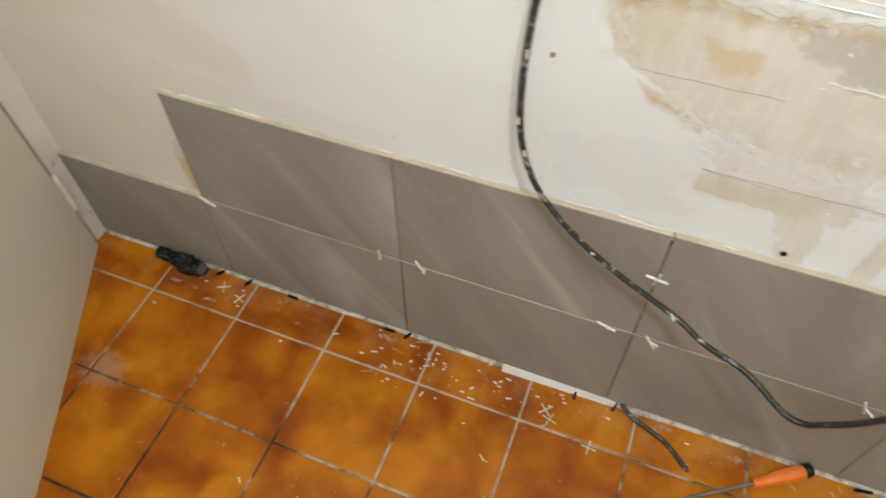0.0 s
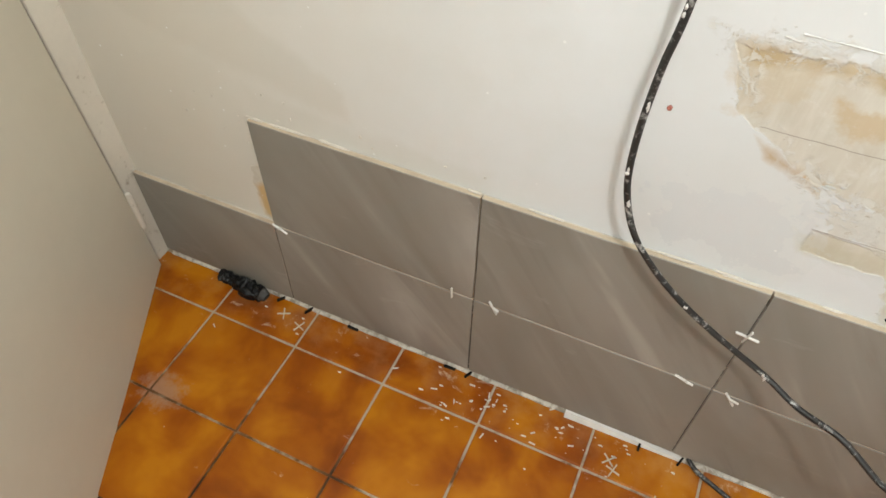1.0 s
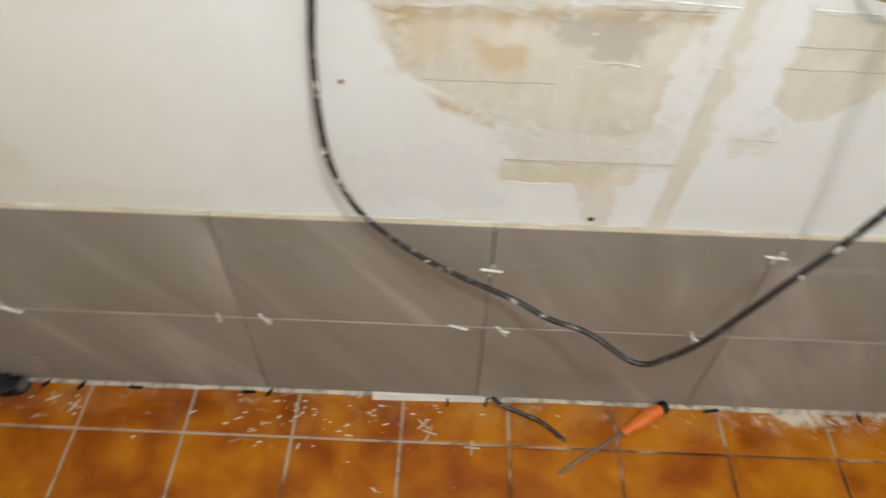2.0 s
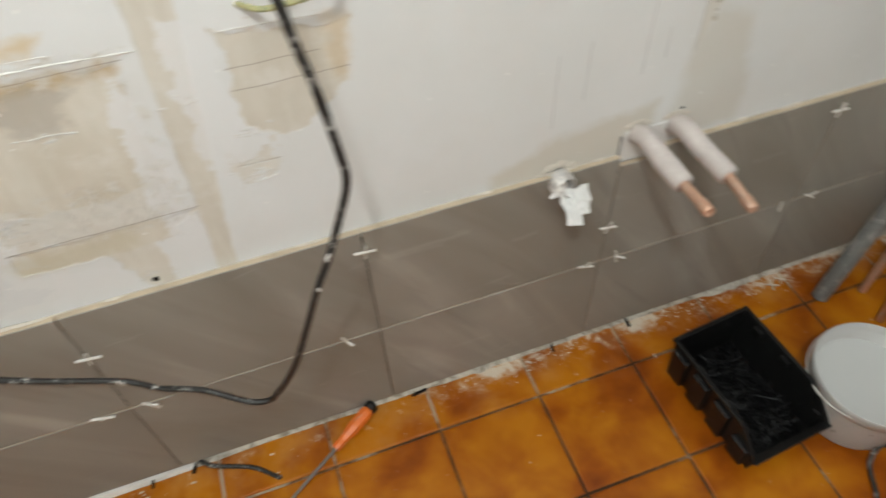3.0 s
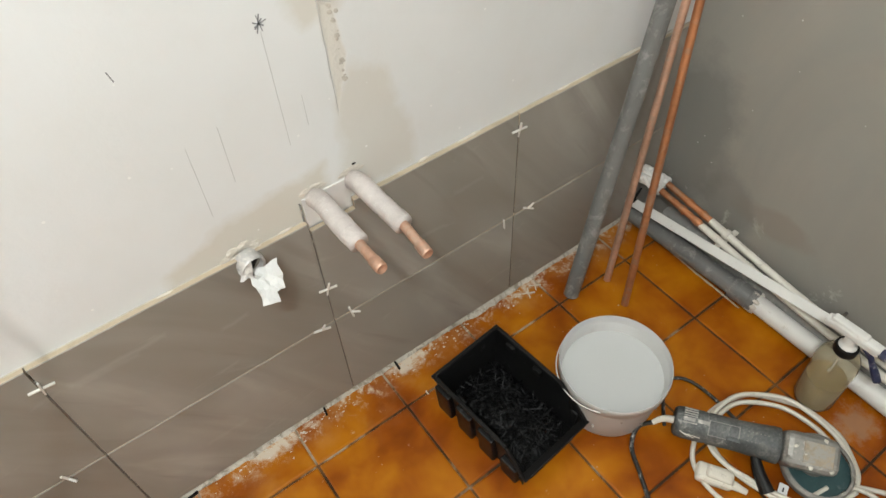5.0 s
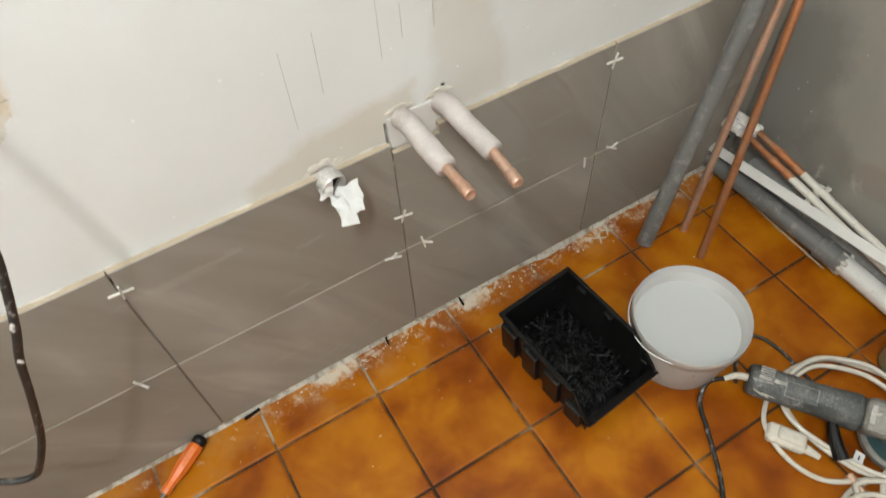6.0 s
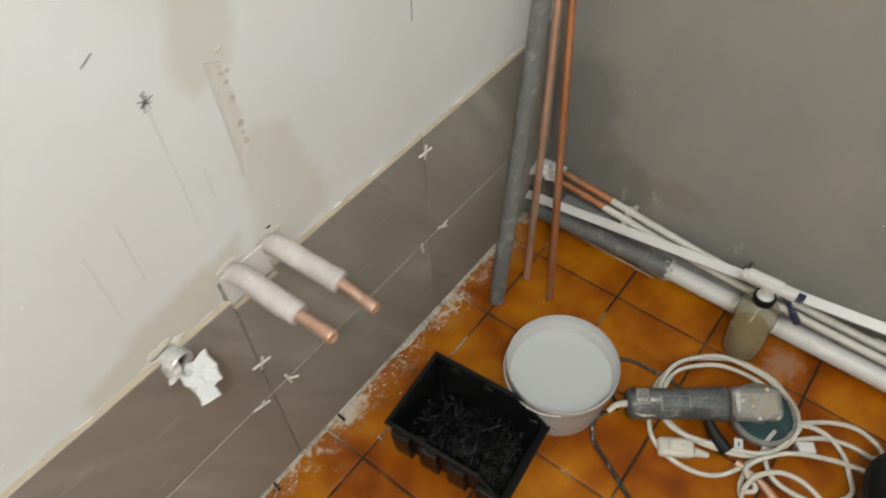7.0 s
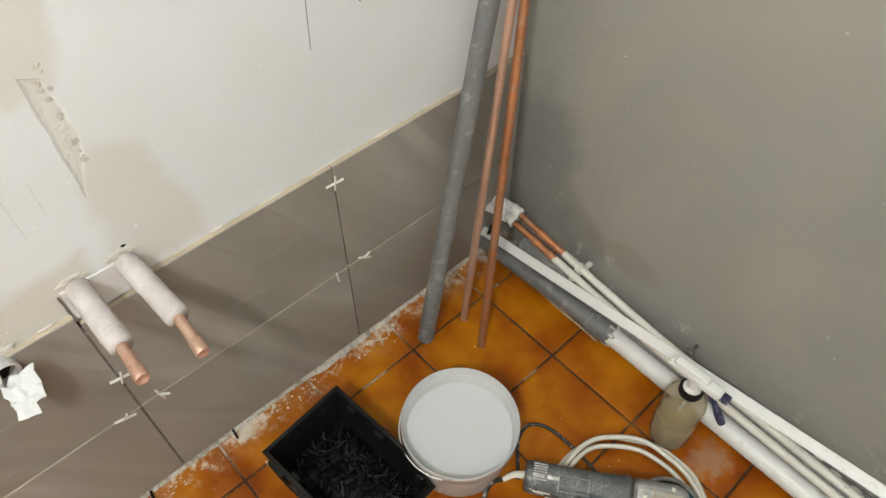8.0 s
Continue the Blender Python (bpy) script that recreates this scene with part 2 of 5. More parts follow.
def terracotta():
    """Glazed orange-brown floor tile, clouded from yellow ochre to dark brown."""
    n = Nodes("glazed_terracotta")
    geo = n.node("ShaderNodeNewGeometry").outputs["Position"]
    info = n.node("ShaderNodeObjectInfo")
    cloud = n.noise(9.0, 3, 0.5, where=geo, distort=0.3)
    mott = n.noise(34, 6, 0.6, where=geo)
    tone = n.math("ADD", n.math("ADD", n.math("MULTIPLY", cloud, 0.9), n.math("MULTIPLY", mott, 0.1)), n.math("MULTIPLY", n.math("SUBTRACT", info.outputs["Random"], 0.5), 0.10))
    local = n.node("ShaderNodeSeparateXYZ")
    n.link(n.coords.outputs["Object"], local.inputs[0])
    rim = n.math("MAXIMUM", n.math("ABSOLUTE", local.outputs[0]), n.math("ABSOLUTE", local.outputs[1]))
    edge = n.node("ShaderNodeMapRange")
    edge.inputs["From Min"].default_value, edge.inputs["From Max"].default_value = 0.045, 0.105
    n.link(rim, edge.inputs[0])
    tone = n.math("MULTIPLY_ADD", edge.outputs[0], -0.055, n.math("ADD", tone, 0.022))
    col = n.ramp(tone, (0.26, (0.155, 0.029, 0.001)), (0.41, (0.245, 0.056, 0.0012)), (0.52, (0.335, 0.096, 0.0016)), (0.66, (0.43, 0.150, 0.003)))
    # plaster dust, thick towards the tiled wall
    s = n.node("ShaderNodeSeparateXYZ")
    n.link(geo, s.inputs[0])
    near = n.node("ShaderNodeMapRange")
    near.inputs["From Min"].default_value, near.inputs["From Max"].default_value = -0.16, 0.0
    n.link(s.outputs[1], near.inputs[0])
    dust = n.noise(26, 9, 0.72, where=geo, distort=0.5)
    thick = n.ramp(n.math("ADD", dust, n.math("MULTIPLY", near.outputs[0], 0.08)), (0.66, 0.0), (0.78, 1.0))
    col = n.mix(n.math("MULTIPLY", thick, 0.7), col, (0.66, 0.55, 0.43))
    film = n.ramp(n.math("ADD", n.noise(15, 6, 0.65, where=geo), n.math("MULTIPLY", near.outputs[0], 0.16)), (0.56, 0.0), (0.74, 1.0))
    col = n.mix(n.math("MULTIPLY", n.math("MULTIPLY", film, near.outputs[0]), 0.22), col, (0.50, 0.30, 0.13))
    # plaster smeared over the strip below the pipe stubs
    right = n.node("ShaderNodeMapRange")
    right.inputs["From Min"].default_value, right.inputs["From Max"].default_value = 0.35, 0.6
    n.link(s.outputs[0], right.inputs[0])
    strip = n.node("ShaderNodeMapRange")
    strip.inputs["From Min"].default_value, strip.inputs["From Max"].default_value = -0.058, -0.008
    n.link(s.outputs[1], strip.inputs[0])
    patchy = n.ramp(n.noise(6, 3, where=geo), (0.40, 0.0), (0.62, 1.0))
    cover = n.math("ADD", n.noise(34, 9, 0.72, where=geo, distort=0.3), n.math("MULTIPLY", n.math("MULTIPLY", strip.outputs[0], right.outputs[0]), n.math("MULTIPLY_ADD", patchy, 0.20, 0.0)))
    col = n.mix(n.math("MULTIPLY", n.ramp(cover, (0.55, 0.0), (0.72, 1.0)), n.math("MULTIPLY", n.math("MULTIPLY", strip.outputs[0], right.outputs[0]), 1.3)), col, (0.60, 0.52, 0.42))
    specks = n.node("ShaderNodeTexVoronoi", Scale=75.0)
    n.link(geo, specks.inputs["Vector"])
    gate = n.ramp(n.noise(7, 3, where=geo), (0.60, 0.0), (0.70, 1.0))
    col = n.mix(n.math("MULTIPLY", n.ramp(specks.outputs["Distance"], (0.05, 1.0), (0.10, 0.0)), gate), col, (0.74, 0.70, 0.64))
    # grey scuffs on two tiles
    for cx, cy, r in ((-0.925, -0.285, 0.085), (1.525, -0.640, 0.085)):
        dx = n.math("SUBTRACT", s.outputs[0], cx)
        dy = n.math("SUBTRACT", s.outputs[1], cy)
        away = n.math("SQRT", n.math("ADD", n.math("MULTIPLY", dx, dx), n.math("MULTIPLY", n.math("MULTIPLY", dy, dy), 1.6)))
        spot = n.ramp(n.math("ADD", n.math("MULTIPLY", away, -0.6 / r), n.noise(45, 8, 0.7, where=geo)), (0.12, 0.0), (0.34, 1.0))
        col = n.mix(n.math("MULTIPLY", spot, 0.5), col, (0.34, 0.24, 0.175))
    n.put("Base Color", col)
    n.put("Roughness", n.mix(thick, n.ramp(mott, (0.3, 0.28), (0.7, 0.42)), 0.5))
    n.put("Specular IOR Level", 0.24)
    n.bump(n.math("ADD", n.math("MULTIPLY", n.noise(14, 3, where=geo), 1.0), n.math("MULTIPLY", mott, 0.25)), 0.35, 0.003)
    return n.mat


def grout():
    n = Nodes("floor_grout")
    geo = n.node("ShaderNodeNewGeometry").outputs["Position"]
    s = n.node("ShaderNodeSeparateXYZ")
    n.link(geo, s.inputs[0])
    near = n.node("ShaderNodeMapRange")
    near.inputs["From Min"].default_value, near.inputs["From Max"].default_value = -0.45, -0.05
    n.link(s.outputs[1], near.inputs[0])
    left = n.node("ShaderNodeMapRange")
    left.inputs["From Min"].default_value, left.inputs["From Max"].default_value = 0.35, -0.3
    n.link(s.outputs[0], left.inputs[0])
    f = n.math("ADD", n.noise(9, 6, 0.65, where=geo), n.math("MULTIPLY", near.outputs[0], n.math("MULTIPLY_ADD", left.outputs[0], 0.24, 0.05)))
    close = n.node("ShaderNodeMapRange")
    close.inputs["From Min"].default_value, close.inputs["From Max"].default_value = -0.10, -0.03
    n.link(s.outputs[1], close.inputs[0])
    f = n.math("MULTIPLY_ADD", close.outputs[0], 0.16, f)
    n.put("Base Color", n.ramp(f, (0.48, (0.05, 0.028, 0.016)), (0.60, (0.15, 0.075, 0.032)), (0.72, (0.40, 0.33, 0.25))))
    n.put("Roughness", 0.9)
    n.put("Specular IOR Level", 0.15)
    n.bump(n.noise(150, 5, where=geo), 0.5, 0.002)
    return n.mat


def taupe_tile():
    """Matt grey-brown ceramic with soft diagonal light veins."""
    n = Nodes("taupe_ceramic")
    geo = n.node("ShaderNodeNewGeometry").outputs["Position"]
    info = n.node("ShaderNodeObjectInfo")
    turn = n.node("ShaderNodeMapping")
    turn.inputs["Rotation"].default_value = (0, radians(34), 0)
    turn.inputs["Scale"].default_value = (1.0, 1.0, 1.0)
    off = n.tree.nodes.new("ShaderNodeVectorMath")
    off.operation = "MULTIPLY_ADD"
    n.link(info.outputs["Random"], off.inputs[0])
    off.inputs[1].default_value = (0.9, 0.0, 1.7)
    n.link(geo, off.inputs[2])
    n.link(off.outputs[0], turn.inputs[0])
    veins = n.noise(3.4, 3.5, 0.5, where=turn.outputs[0], stretch=(2.5, 1.0, 0.5), distort=0.9)
    thin = n.noise(7.5, 4, 0.5, where=turn.outputs[0], stretch=(3.0, 1.0, 0.35), distort=0.6)
    soft = n.noise(3.5, 4, where=geo)
    grain = n.noise(300, 4, where=geo)
    col = n.ramp(n.math("ADD", n.math("MULTIPLY", veins, 0.75), n.math("MULTIPLY", soft, 0.25)), (0.34, (0.222, 0.204, 0.176)), (0.48, (0.257, 0.238, 0.208)), (0.58, (0.289, 0.269, 0.238)), (0.70, (0.38, 0.357, 0.322)))
    col = n.mix(n.math("MULTIPLY", n.ramp(thin, (0.30, 1.0), (0.42, 0.0)), 0.35), col, (0.165, 0.148, 0.135))
    # hand smears of dust
    smear = n.ramp(n.noise(7, 7, 0.65, where=geo, stretch=(1.0, 1.0, 3.0), distort=0.8), (0.62, 0.0), (0.78, 1.0))
    col = n.mix(n.math("MULTIPLY", smear, 0.22), col, (0.55, 0.52, 0.48))
    for x0, x1, z0, z1, seed, amount in ((0.43, 0.56, 0.428, 0.434, 1.0, 0.42), (0.44, 0.52, 0.420, 0.424, 2.0, 0.28), (0.635, 0.675, 0.378, 0.383, 3.0, 0.35), (0.60, 0.63, 0.285, 0.289, 4.0, 0.25), (0.99, 1.04, 0.332, 0.337, 5.0, 0.30), (1.07, 1.13, 0.395, 0.399, 6.0, 0.25), (0.53, 0.60, 0.12, 0.125, 7.0, 0.22)):
        col = n.mix(n.math("MULTIPLY", boxmask(n, x0, x1, z0, z1, 0.005, 0.008, 26, seed), 0.5 * amount), col, (0.56, 0.53, 0.50))
    n.put("Base Color", col)
    n.put("Roughness", n.ramp(soft, (0.3, 0.42), (0.7, 0.56)))
    n.bump(grain, 0.08, 0.0006)
    return n.mat


def grey_paint():
    n = Nodes("grey_wall_paint")
    geo = n.node("ShaderNodeNewGeometry").outputs["Position"]
    big = n.noise(1.8, 4, where=geo)
    roll = n.noise(160, 4, 0.6, where=geo)
    col = n.mix(n.ramp(big, (0.3, 0.0), (0.7, 1.0)), (0.287, 0.272, 0.240), (0.348, 0.331, 0.294))
    # wiped, cooler zones, darker blotches and a reddish smudge low in the corner
    wipe = n.ramp(n.noise(2.6, 5, 0.6, where=geo, stretch=(1.0, 1.0, 0.6), distort=0.9), (0.42, 0.0), (0.62, 1.0))
    col = n.mix(n.math("MULTIPLY", wipe, 0.55), col, (0.255, 0.262, 0.245))
    sep = n.node("ShaderNodeSeparateXYZ")
    n.link(geo, sep.inputs[0])
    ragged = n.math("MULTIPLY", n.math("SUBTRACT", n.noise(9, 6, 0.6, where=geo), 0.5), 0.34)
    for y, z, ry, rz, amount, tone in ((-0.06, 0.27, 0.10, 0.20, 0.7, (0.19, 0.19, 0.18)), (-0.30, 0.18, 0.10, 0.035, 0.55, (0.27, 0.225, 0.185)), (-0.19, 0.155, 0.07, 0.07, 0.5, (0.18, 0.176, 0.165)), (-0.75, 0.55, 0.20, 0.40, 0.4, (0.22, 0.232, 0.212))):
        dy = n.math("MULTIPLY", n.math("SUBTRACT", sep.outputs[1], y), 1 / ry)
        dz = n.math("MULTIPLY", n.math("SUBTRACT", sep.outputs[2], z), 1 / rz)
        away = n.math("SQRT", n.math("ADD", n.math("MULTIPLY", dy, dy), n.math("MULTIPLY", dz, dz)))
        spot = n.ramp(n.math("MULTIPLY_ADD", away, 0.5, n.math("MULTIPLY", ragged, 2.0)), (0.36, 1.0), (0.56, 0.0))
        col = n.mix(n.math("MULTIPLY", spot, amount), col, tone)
    fleck = n.node("ShaderNodeTexVoronoi", Scale=24.0)
    n.link(geo, fleck.inputs["Vector"])
    some = n.ramp(n.noise(5, 3, where=geo), (0.42, 0.0), (0.55, 1.0))
    col = n.mix(n.math("MULTIPLY", n.ramp(fleck.outputs["Distance"], (0.030, 1.0), (0.045, 0.0)), some), col, (0.62, 0.61, 0.58))
    # plaster dust streaks low down over the pipes
    s = n.node("ShaderNodeSeparateXYZ")
    n.link(geo, s.inputs[0])
    low = n.node("ShaderNodeMapRange")
    low.inputs["From Min"].default_value, low.inputs["From Max"].default_value = 0.20, 0.09
    n.link(s.outputs[2], low.inputs[0])
    dust = n.ramp(n.math("ADD", n.noise(16, 8, 0.7, where=geo, distort=0.4), n.math("MULTIPLY", low.outputs[0], 0.08)), (0.64, 0.0), (0.72, 1.0))
    col = n.mix(n.math("MULTIPLY", n.math("MULTIPLY", dust, low.outputs[0]), 0.7), col, (0.58, 0.56, 0.52))
    n.put("Base Color", col)
    n.put("Roughness", n.ramp(big, (0.3, 0.34), (0.7, 0.44)))
    n.bump(roll, 0.12, 0.001)
    return n.mat


PLASTER = plaster_wall()
FLOOR_TILE = terracotta()
GROUT = grout()
TAUPE = taupe_tile()
GREY_WALL = grey_paint()
WHITE_CEILING = simple("ceiling_paint", (0.74, 0.73, 0.70), 0.8, vary=0.05, scale=20)
DOOR_PAINT = simple("cream_door_paint", (0.635, 0.59, 0.485), 0.5, vary=0.07, scale=12, bump=0.05)
TRIM_PAINT = simple("cream_trim_paint", (0.68, 0.63, 0.54), 0.5, vary=0.10, scale=30, dirt=(0.40, 0.34, 0.26), dirt_amount=0.15)
JOINT_DARK = simple("dry_joint", (0.075, 0.066, 0.058), 0.95, vary=0.4, scale=80, bump=0.5)
TILE_BODY = simple("ceramic_body", (0.50, 0.41, 0.30), 0.85, vary=0.25, scale=80)
MORTAR = simple("tile_mortar", (0.36, 0.32, 0.27), 0.95, vary=0.6, scale=60, bump=0.6)
WHITE_PLASTER = simple("plaster_crumbs", (0.66, 0.61, 0.54), 0.95, vary=0.25, scale=90, bump=0.6)
SPACER_DUSTY = simple("dusty_spacer_plastic", (0.60, 0.52, 0.42), 0.7, vary=0.3, scale=90)
SPACER = simple("white_spacer_plastic", (0.72, 0.70, 0.66), 0.5, vary=0.12, scale=120)
RUBBER = simple("black_cable_rubber", (0.022, 0.021, 0.020), 0.5, vary=0.4, scale=60, dirt=(0.42, 0.41, 0.39), dirt_amount=0.30)
TAPE = simple("white_paint_smear", (0.72, 0.70, 0.67), 0.6, vary=0.15, scale=120)
FOAM = simple("pipe_insulation", (0.55, 0.50, 0.475), 0.8, vary=0.2, scale=110, dirt=(0.60, 0.56, 0.53), dirt_amount=0.2, bump=0.35)
COPPER = simple("copper", (0.74, 0.46, 0.33), 0.46, metal=0.7, vary=0.35, scale=50, dirt=(0.60, 0.42, 0.32), dirt_amount=0.5)
COPPER_DULL = simple("dull_copper", (0.52, 0.22, 0.10), 0.52, metal=0.7, vary=0.4, scale=30, dirt=(0.42, 0.24, 0.15), dirt_amount=0.45)
GREY_PVC = simple("grey_pvc", (0.165, 0.165, 0.16), 0.42, vary=0.2, scale=30, dirt=(0.27, 0.265, 0.25), dirt_amount=0.42)
GREY_DUSTY = simple("dusty_grey_pvc", (0.22, 0.215, 0.205), 0.6, vary=0.2, scale=40, dirt=(0.34, 0.33, 0.31), dirt_amount=0.35)
WHITE_PVC = simple("white_pvc", (0.70, 0.69, 0.66), 0.38, vary=0.10, scale=25, dirt=(0.50, 0.47, 0.42), dirt_amount=0.15)
CREAM_PAINT = simple("cream_pipe_paint", (0.68, 0.65, 0.58), 0.5, vary=0.12, scale=60, dirt=(0.45, 0.42, 0.37), dirt_amount=0.2, bump=0.3)
BIN_BLACK = simple("black_bin_plastic", (0.0055, 0.0055, 0.0055), 0.46, vary=0.3, scale=40, dirt=(0.06, 0.06, 0.06), dirt_amount=0.05)
BIN_BLACK.node_tree.nodes["Principled BSDF"].inputs["Specular IOR Level"].default_value = 0.35
WEDGE_BLACK = simple("black_wedge_plastic", (0.005, 0.005, 0.005), 0.62, vary=0.3, scale=80)
WEDGE_BLACK.node_tree.nodes["Principled BSDF"].inputs["Specular IOR Level"].default_value = 0.22
WEDGE_GLOSS = simple("glossy_wedge_plastic", (0.004, 0.004, 0.0045), 0.42, vary=0.3, scale=80)
WEDGE_GLOSS.node_tree.nodes["Principled BSDF"].inputs["Specular IOR Level"].default_value = 0.16
BUCKET = simple("white_bucket_plastic", (0.66, 0.655, 0.645), 0.36, vary=0.06, scale=20, dirt=(0.55, 0.53, 0.50), dirt_amount=0.08)
BUCKET.node_tree.nodes["Principled BSDF"].inputs["Transmission Weight"].default_value = 0.30
FILL = simple("milky_water", (0.53, 0.54, 0.535), 0.16, vary=0.02, scale=8, bump=0.0)
def dusty_tool():
    """Dark teal-black plastic under an uneven film of pale dust, wiped through in places."""
    n = Nodes("dusty_teal_plastic")
    film = n.ramp(n.noise(24, 7, 0.68, distort=0.7), (0.40, 0.0), (0.64, 1.0))
    fine = n.ramp(n.noise(190, 6, 0.7), (0.35, 0.25), (0.75, 1.0))
    amount = n.math("MULTIPLY", n.math("MULTIPLY_ADD", film, 0.75, 0.15), fine)
    col = n.mix(amount, (0.030, 0.038, 0.040), (0.27, 0.268, 0.255))
    rub = n.ramp(n.noise(42, 6, 0.7, distort=0.8), (0.60, 0.0), (0.68, 1.0))
    n.put("Base Color", n.mix(n.math("MULTIPLY", rub, 0.6), col, (0.40, 0.39, 0.37)))
    n.put("Roughness", n.ramp(film, (0.0, 0.42), (1.0, 0.75)))
    n.bump(n.noise(260, 4), 0.2, 0.0006)
    return n.mat


TOOL_TEAL = dusty_tool()
TOOL_METAL = simple("dusty_gear_case", (0.30, 0.29, 0.27), 0.5, metal=0.35, vary=0.3, scale=45, dirt=(0.46, 0.43, 0.38), dirt_amount=0.35)
DISC_TEAL = simple("teal_cutting_disc", (0.028, 0.075, 0.080), 0.6, vary=0.3, scale=60, dirt=(0.16, 0.18, 0.175), dirt_amount=0.08)
FLEX_WHITE = simple("cream_flex", (0.66, 0.62, 0.54), 0.48, vary=0.12, scale=70, dirt=(0.46, 0.42, 0.36), dirt_amount=0.2)
ORANGE = simple("orange_grip", (0.78, 0.17, 0.02), 0.42, vary=0.2, scale=60, dirt=(0.5, 0.35, 0.25), dirt_amount=0.1)
STEEL = simple("worn_steel", (0.25, 0.24, 0.23), 0.42, metal=0.9, vary=0.3, scale=80)
NAVY = simple("navy_handle_paint", (0.025, 0.030, 0.075), 0.4, vary=0.4, scale=90, dirt=(0.40, 0.38, 0.36), dirt_amount=0.25)
PAPER = simple("crumpled_white_paper", (0.66, 0.66, 0.65), 0.75, vary=0.08, scale=60)
FOIL = simple("silver_foil_tape", (0.62, 0.61, 0.60), 0.4, metal=0.35, vary=0.3, scale=90, dirt=(0.70, 0.68, 0.65), dirt_amount=0.5)
PENCIL = simple("pencil_graphite", (0.25, 0.25, 0.26), 0.6, vary=0.3, scale=200)
FAINT = simple("faint_pencil", (0.50, 0.495, 0.485), 0.7, vary=0.3, scale=200)
CLEAR = Nodes("cloudy_bottle_plastic")
CLEAR.put("Base Color", (0.86, 0.82, 0.70))
CLEAR.put("Roughness", CLEAR.ramp(CLEAR.noise(60, 5), (0.35, 0.08), (0.65, 0.14)))
CLEAR.put("Transmission Weight", 0.90)
CLEAR.put("IOR", 1.06)
CLEAR = CLEAR.mat
LIQUID = simple("straw_coloured_liquid", (0.36, 0.255, 0.085), 0.3, vary=0.25, scale=20, bump=0.0)
YELLOW_WIRE = simple("yellow_green_wire", (0.46, 0.42, 0.20), 0.5, vary=0.3, scale=60, dirt=(0.22, 0.25, 0.14), dirt_amount=0.6)


# ---- mesh helpers ----
def part(name, bm, material, parent=None, label="", smooth=False):
    """Links a bmesh as one mesh object, under a thing where one is given."""
    bmesh.ops.recalc_face_normals(bm, faces=bm.faces)
    me = bpy.data.meshes.new(name)
    bm.to_mesh(me)
    bm.free()
    for m in material if isinstance(material, (list, tuple)) else (material,):
        me.materials.append(m)
    if smooth:
        for p in me.polygons:
            p.use_smooth = True
    ob = new(name, me)
    if parent is not None:
        ob.parent = parent
        ob.matrix_parent_inverse = parent.matrix_basis.inverted()
    return tagged(ob, label)


def thing(name, place, label, category, group="", kind="", turn=0.0):
    ob = new(name)
    ob.matrix_basis = pose(*place, 0, 0, turn)
    ob.empty_display_size = 0.02
    return tagged(ob, label, category, group, kind)


def box(x0, x1, y0, y1, z0, z1, bevel=0.0, m=None, seg=1):
    bm = bmesh.new()
    bmesh.ops.create_cube(bm, size=1.0)
    bmesh.ops.scale(bm, vec=(x1 - x0, y1 - y0, z1 - z0), verts=bm.verts)
    bmesh.ops.translate(bm, vec=((x0 + x1) / 2, (y0 + y1) / 2, (z0 + z1) / 2), verts=bm.verts)
    if bevel:
        bmesh.ops.bevel(bm, geom=bm.edges[:], offset=bevel, segments=seg, affect="EDGES", profile=0.5)
    if m is not None:
        bmesh.ops.transform(bm, matrix=m, verts=bm.verts)
    return bm


def merge(*meshes):
    out = bmesh.new()
    for b in meshes:
        tmp = bpy.data.meshes.new("tmp")
        b.to_mesh(tmp)
        b.free()
        out.from_mesh(tmp)
        bpy.data.meshes.remove(tmp)
    return out


def lathe(profile, seg=40, m=None, closed=False):
    """Turns (radius, z) points round the z axis."""
    bm = bmesh.new()
    rings = []
    for r, z in profile:
        if r < 1e-6:
            rings.append([bm.verts.new((0, 0, z))])
        else:
            rings.append([bm.verts.new((r * math.cos(2 * math.pi * i / seg), r * math.sin(2 * math.pi * i / seg), z)) for i in range(seg)])
    pairs = list(zip(rings, rings[1:]))
    if closed:
        pairs.append((rings[-1], rings[0]))
    for a, b in pairs:
        for i in range(seg):
            j = (i + 1) % seg
            if len(a) == 1 and len(b) == 1:
                continue
            if len(a) == 1:
                bm.faces.new((a[0], b[i], b[j]))
            elif len(b) == 1:
                bm.faces.new((a[i], a[j], b[0]))
            else:
                bm.faces.new((a[i], a[j], b[j], b[i]))
    if m is not None:
        bmesh.ops.transform(bm, matrix=m, verts=bm.verts)
    return bm


def smooth_path(points, per=8):
    """Catmull-Rom points through the given ones."""
    p = [Vector(q) for q in points]
    p = [2 * p[0] - p[1]] + p + [2 * p[-1] - p[-2]]
    out = []
    for i in range(1, len(p) - 2):
        for k in range(per):
            t = k / per
            a, b, c, d = p[i - 1], p[i], p[i + 1], p[i + 2]
            out.append(0.5 * ((2 * b) + (c - a) * t + (2 * a - 5 * b + 4 * c - d) * t * t + (3 * b - a - 3 * c + d) * t ** 3))
    out.append(p[-2])
    return out


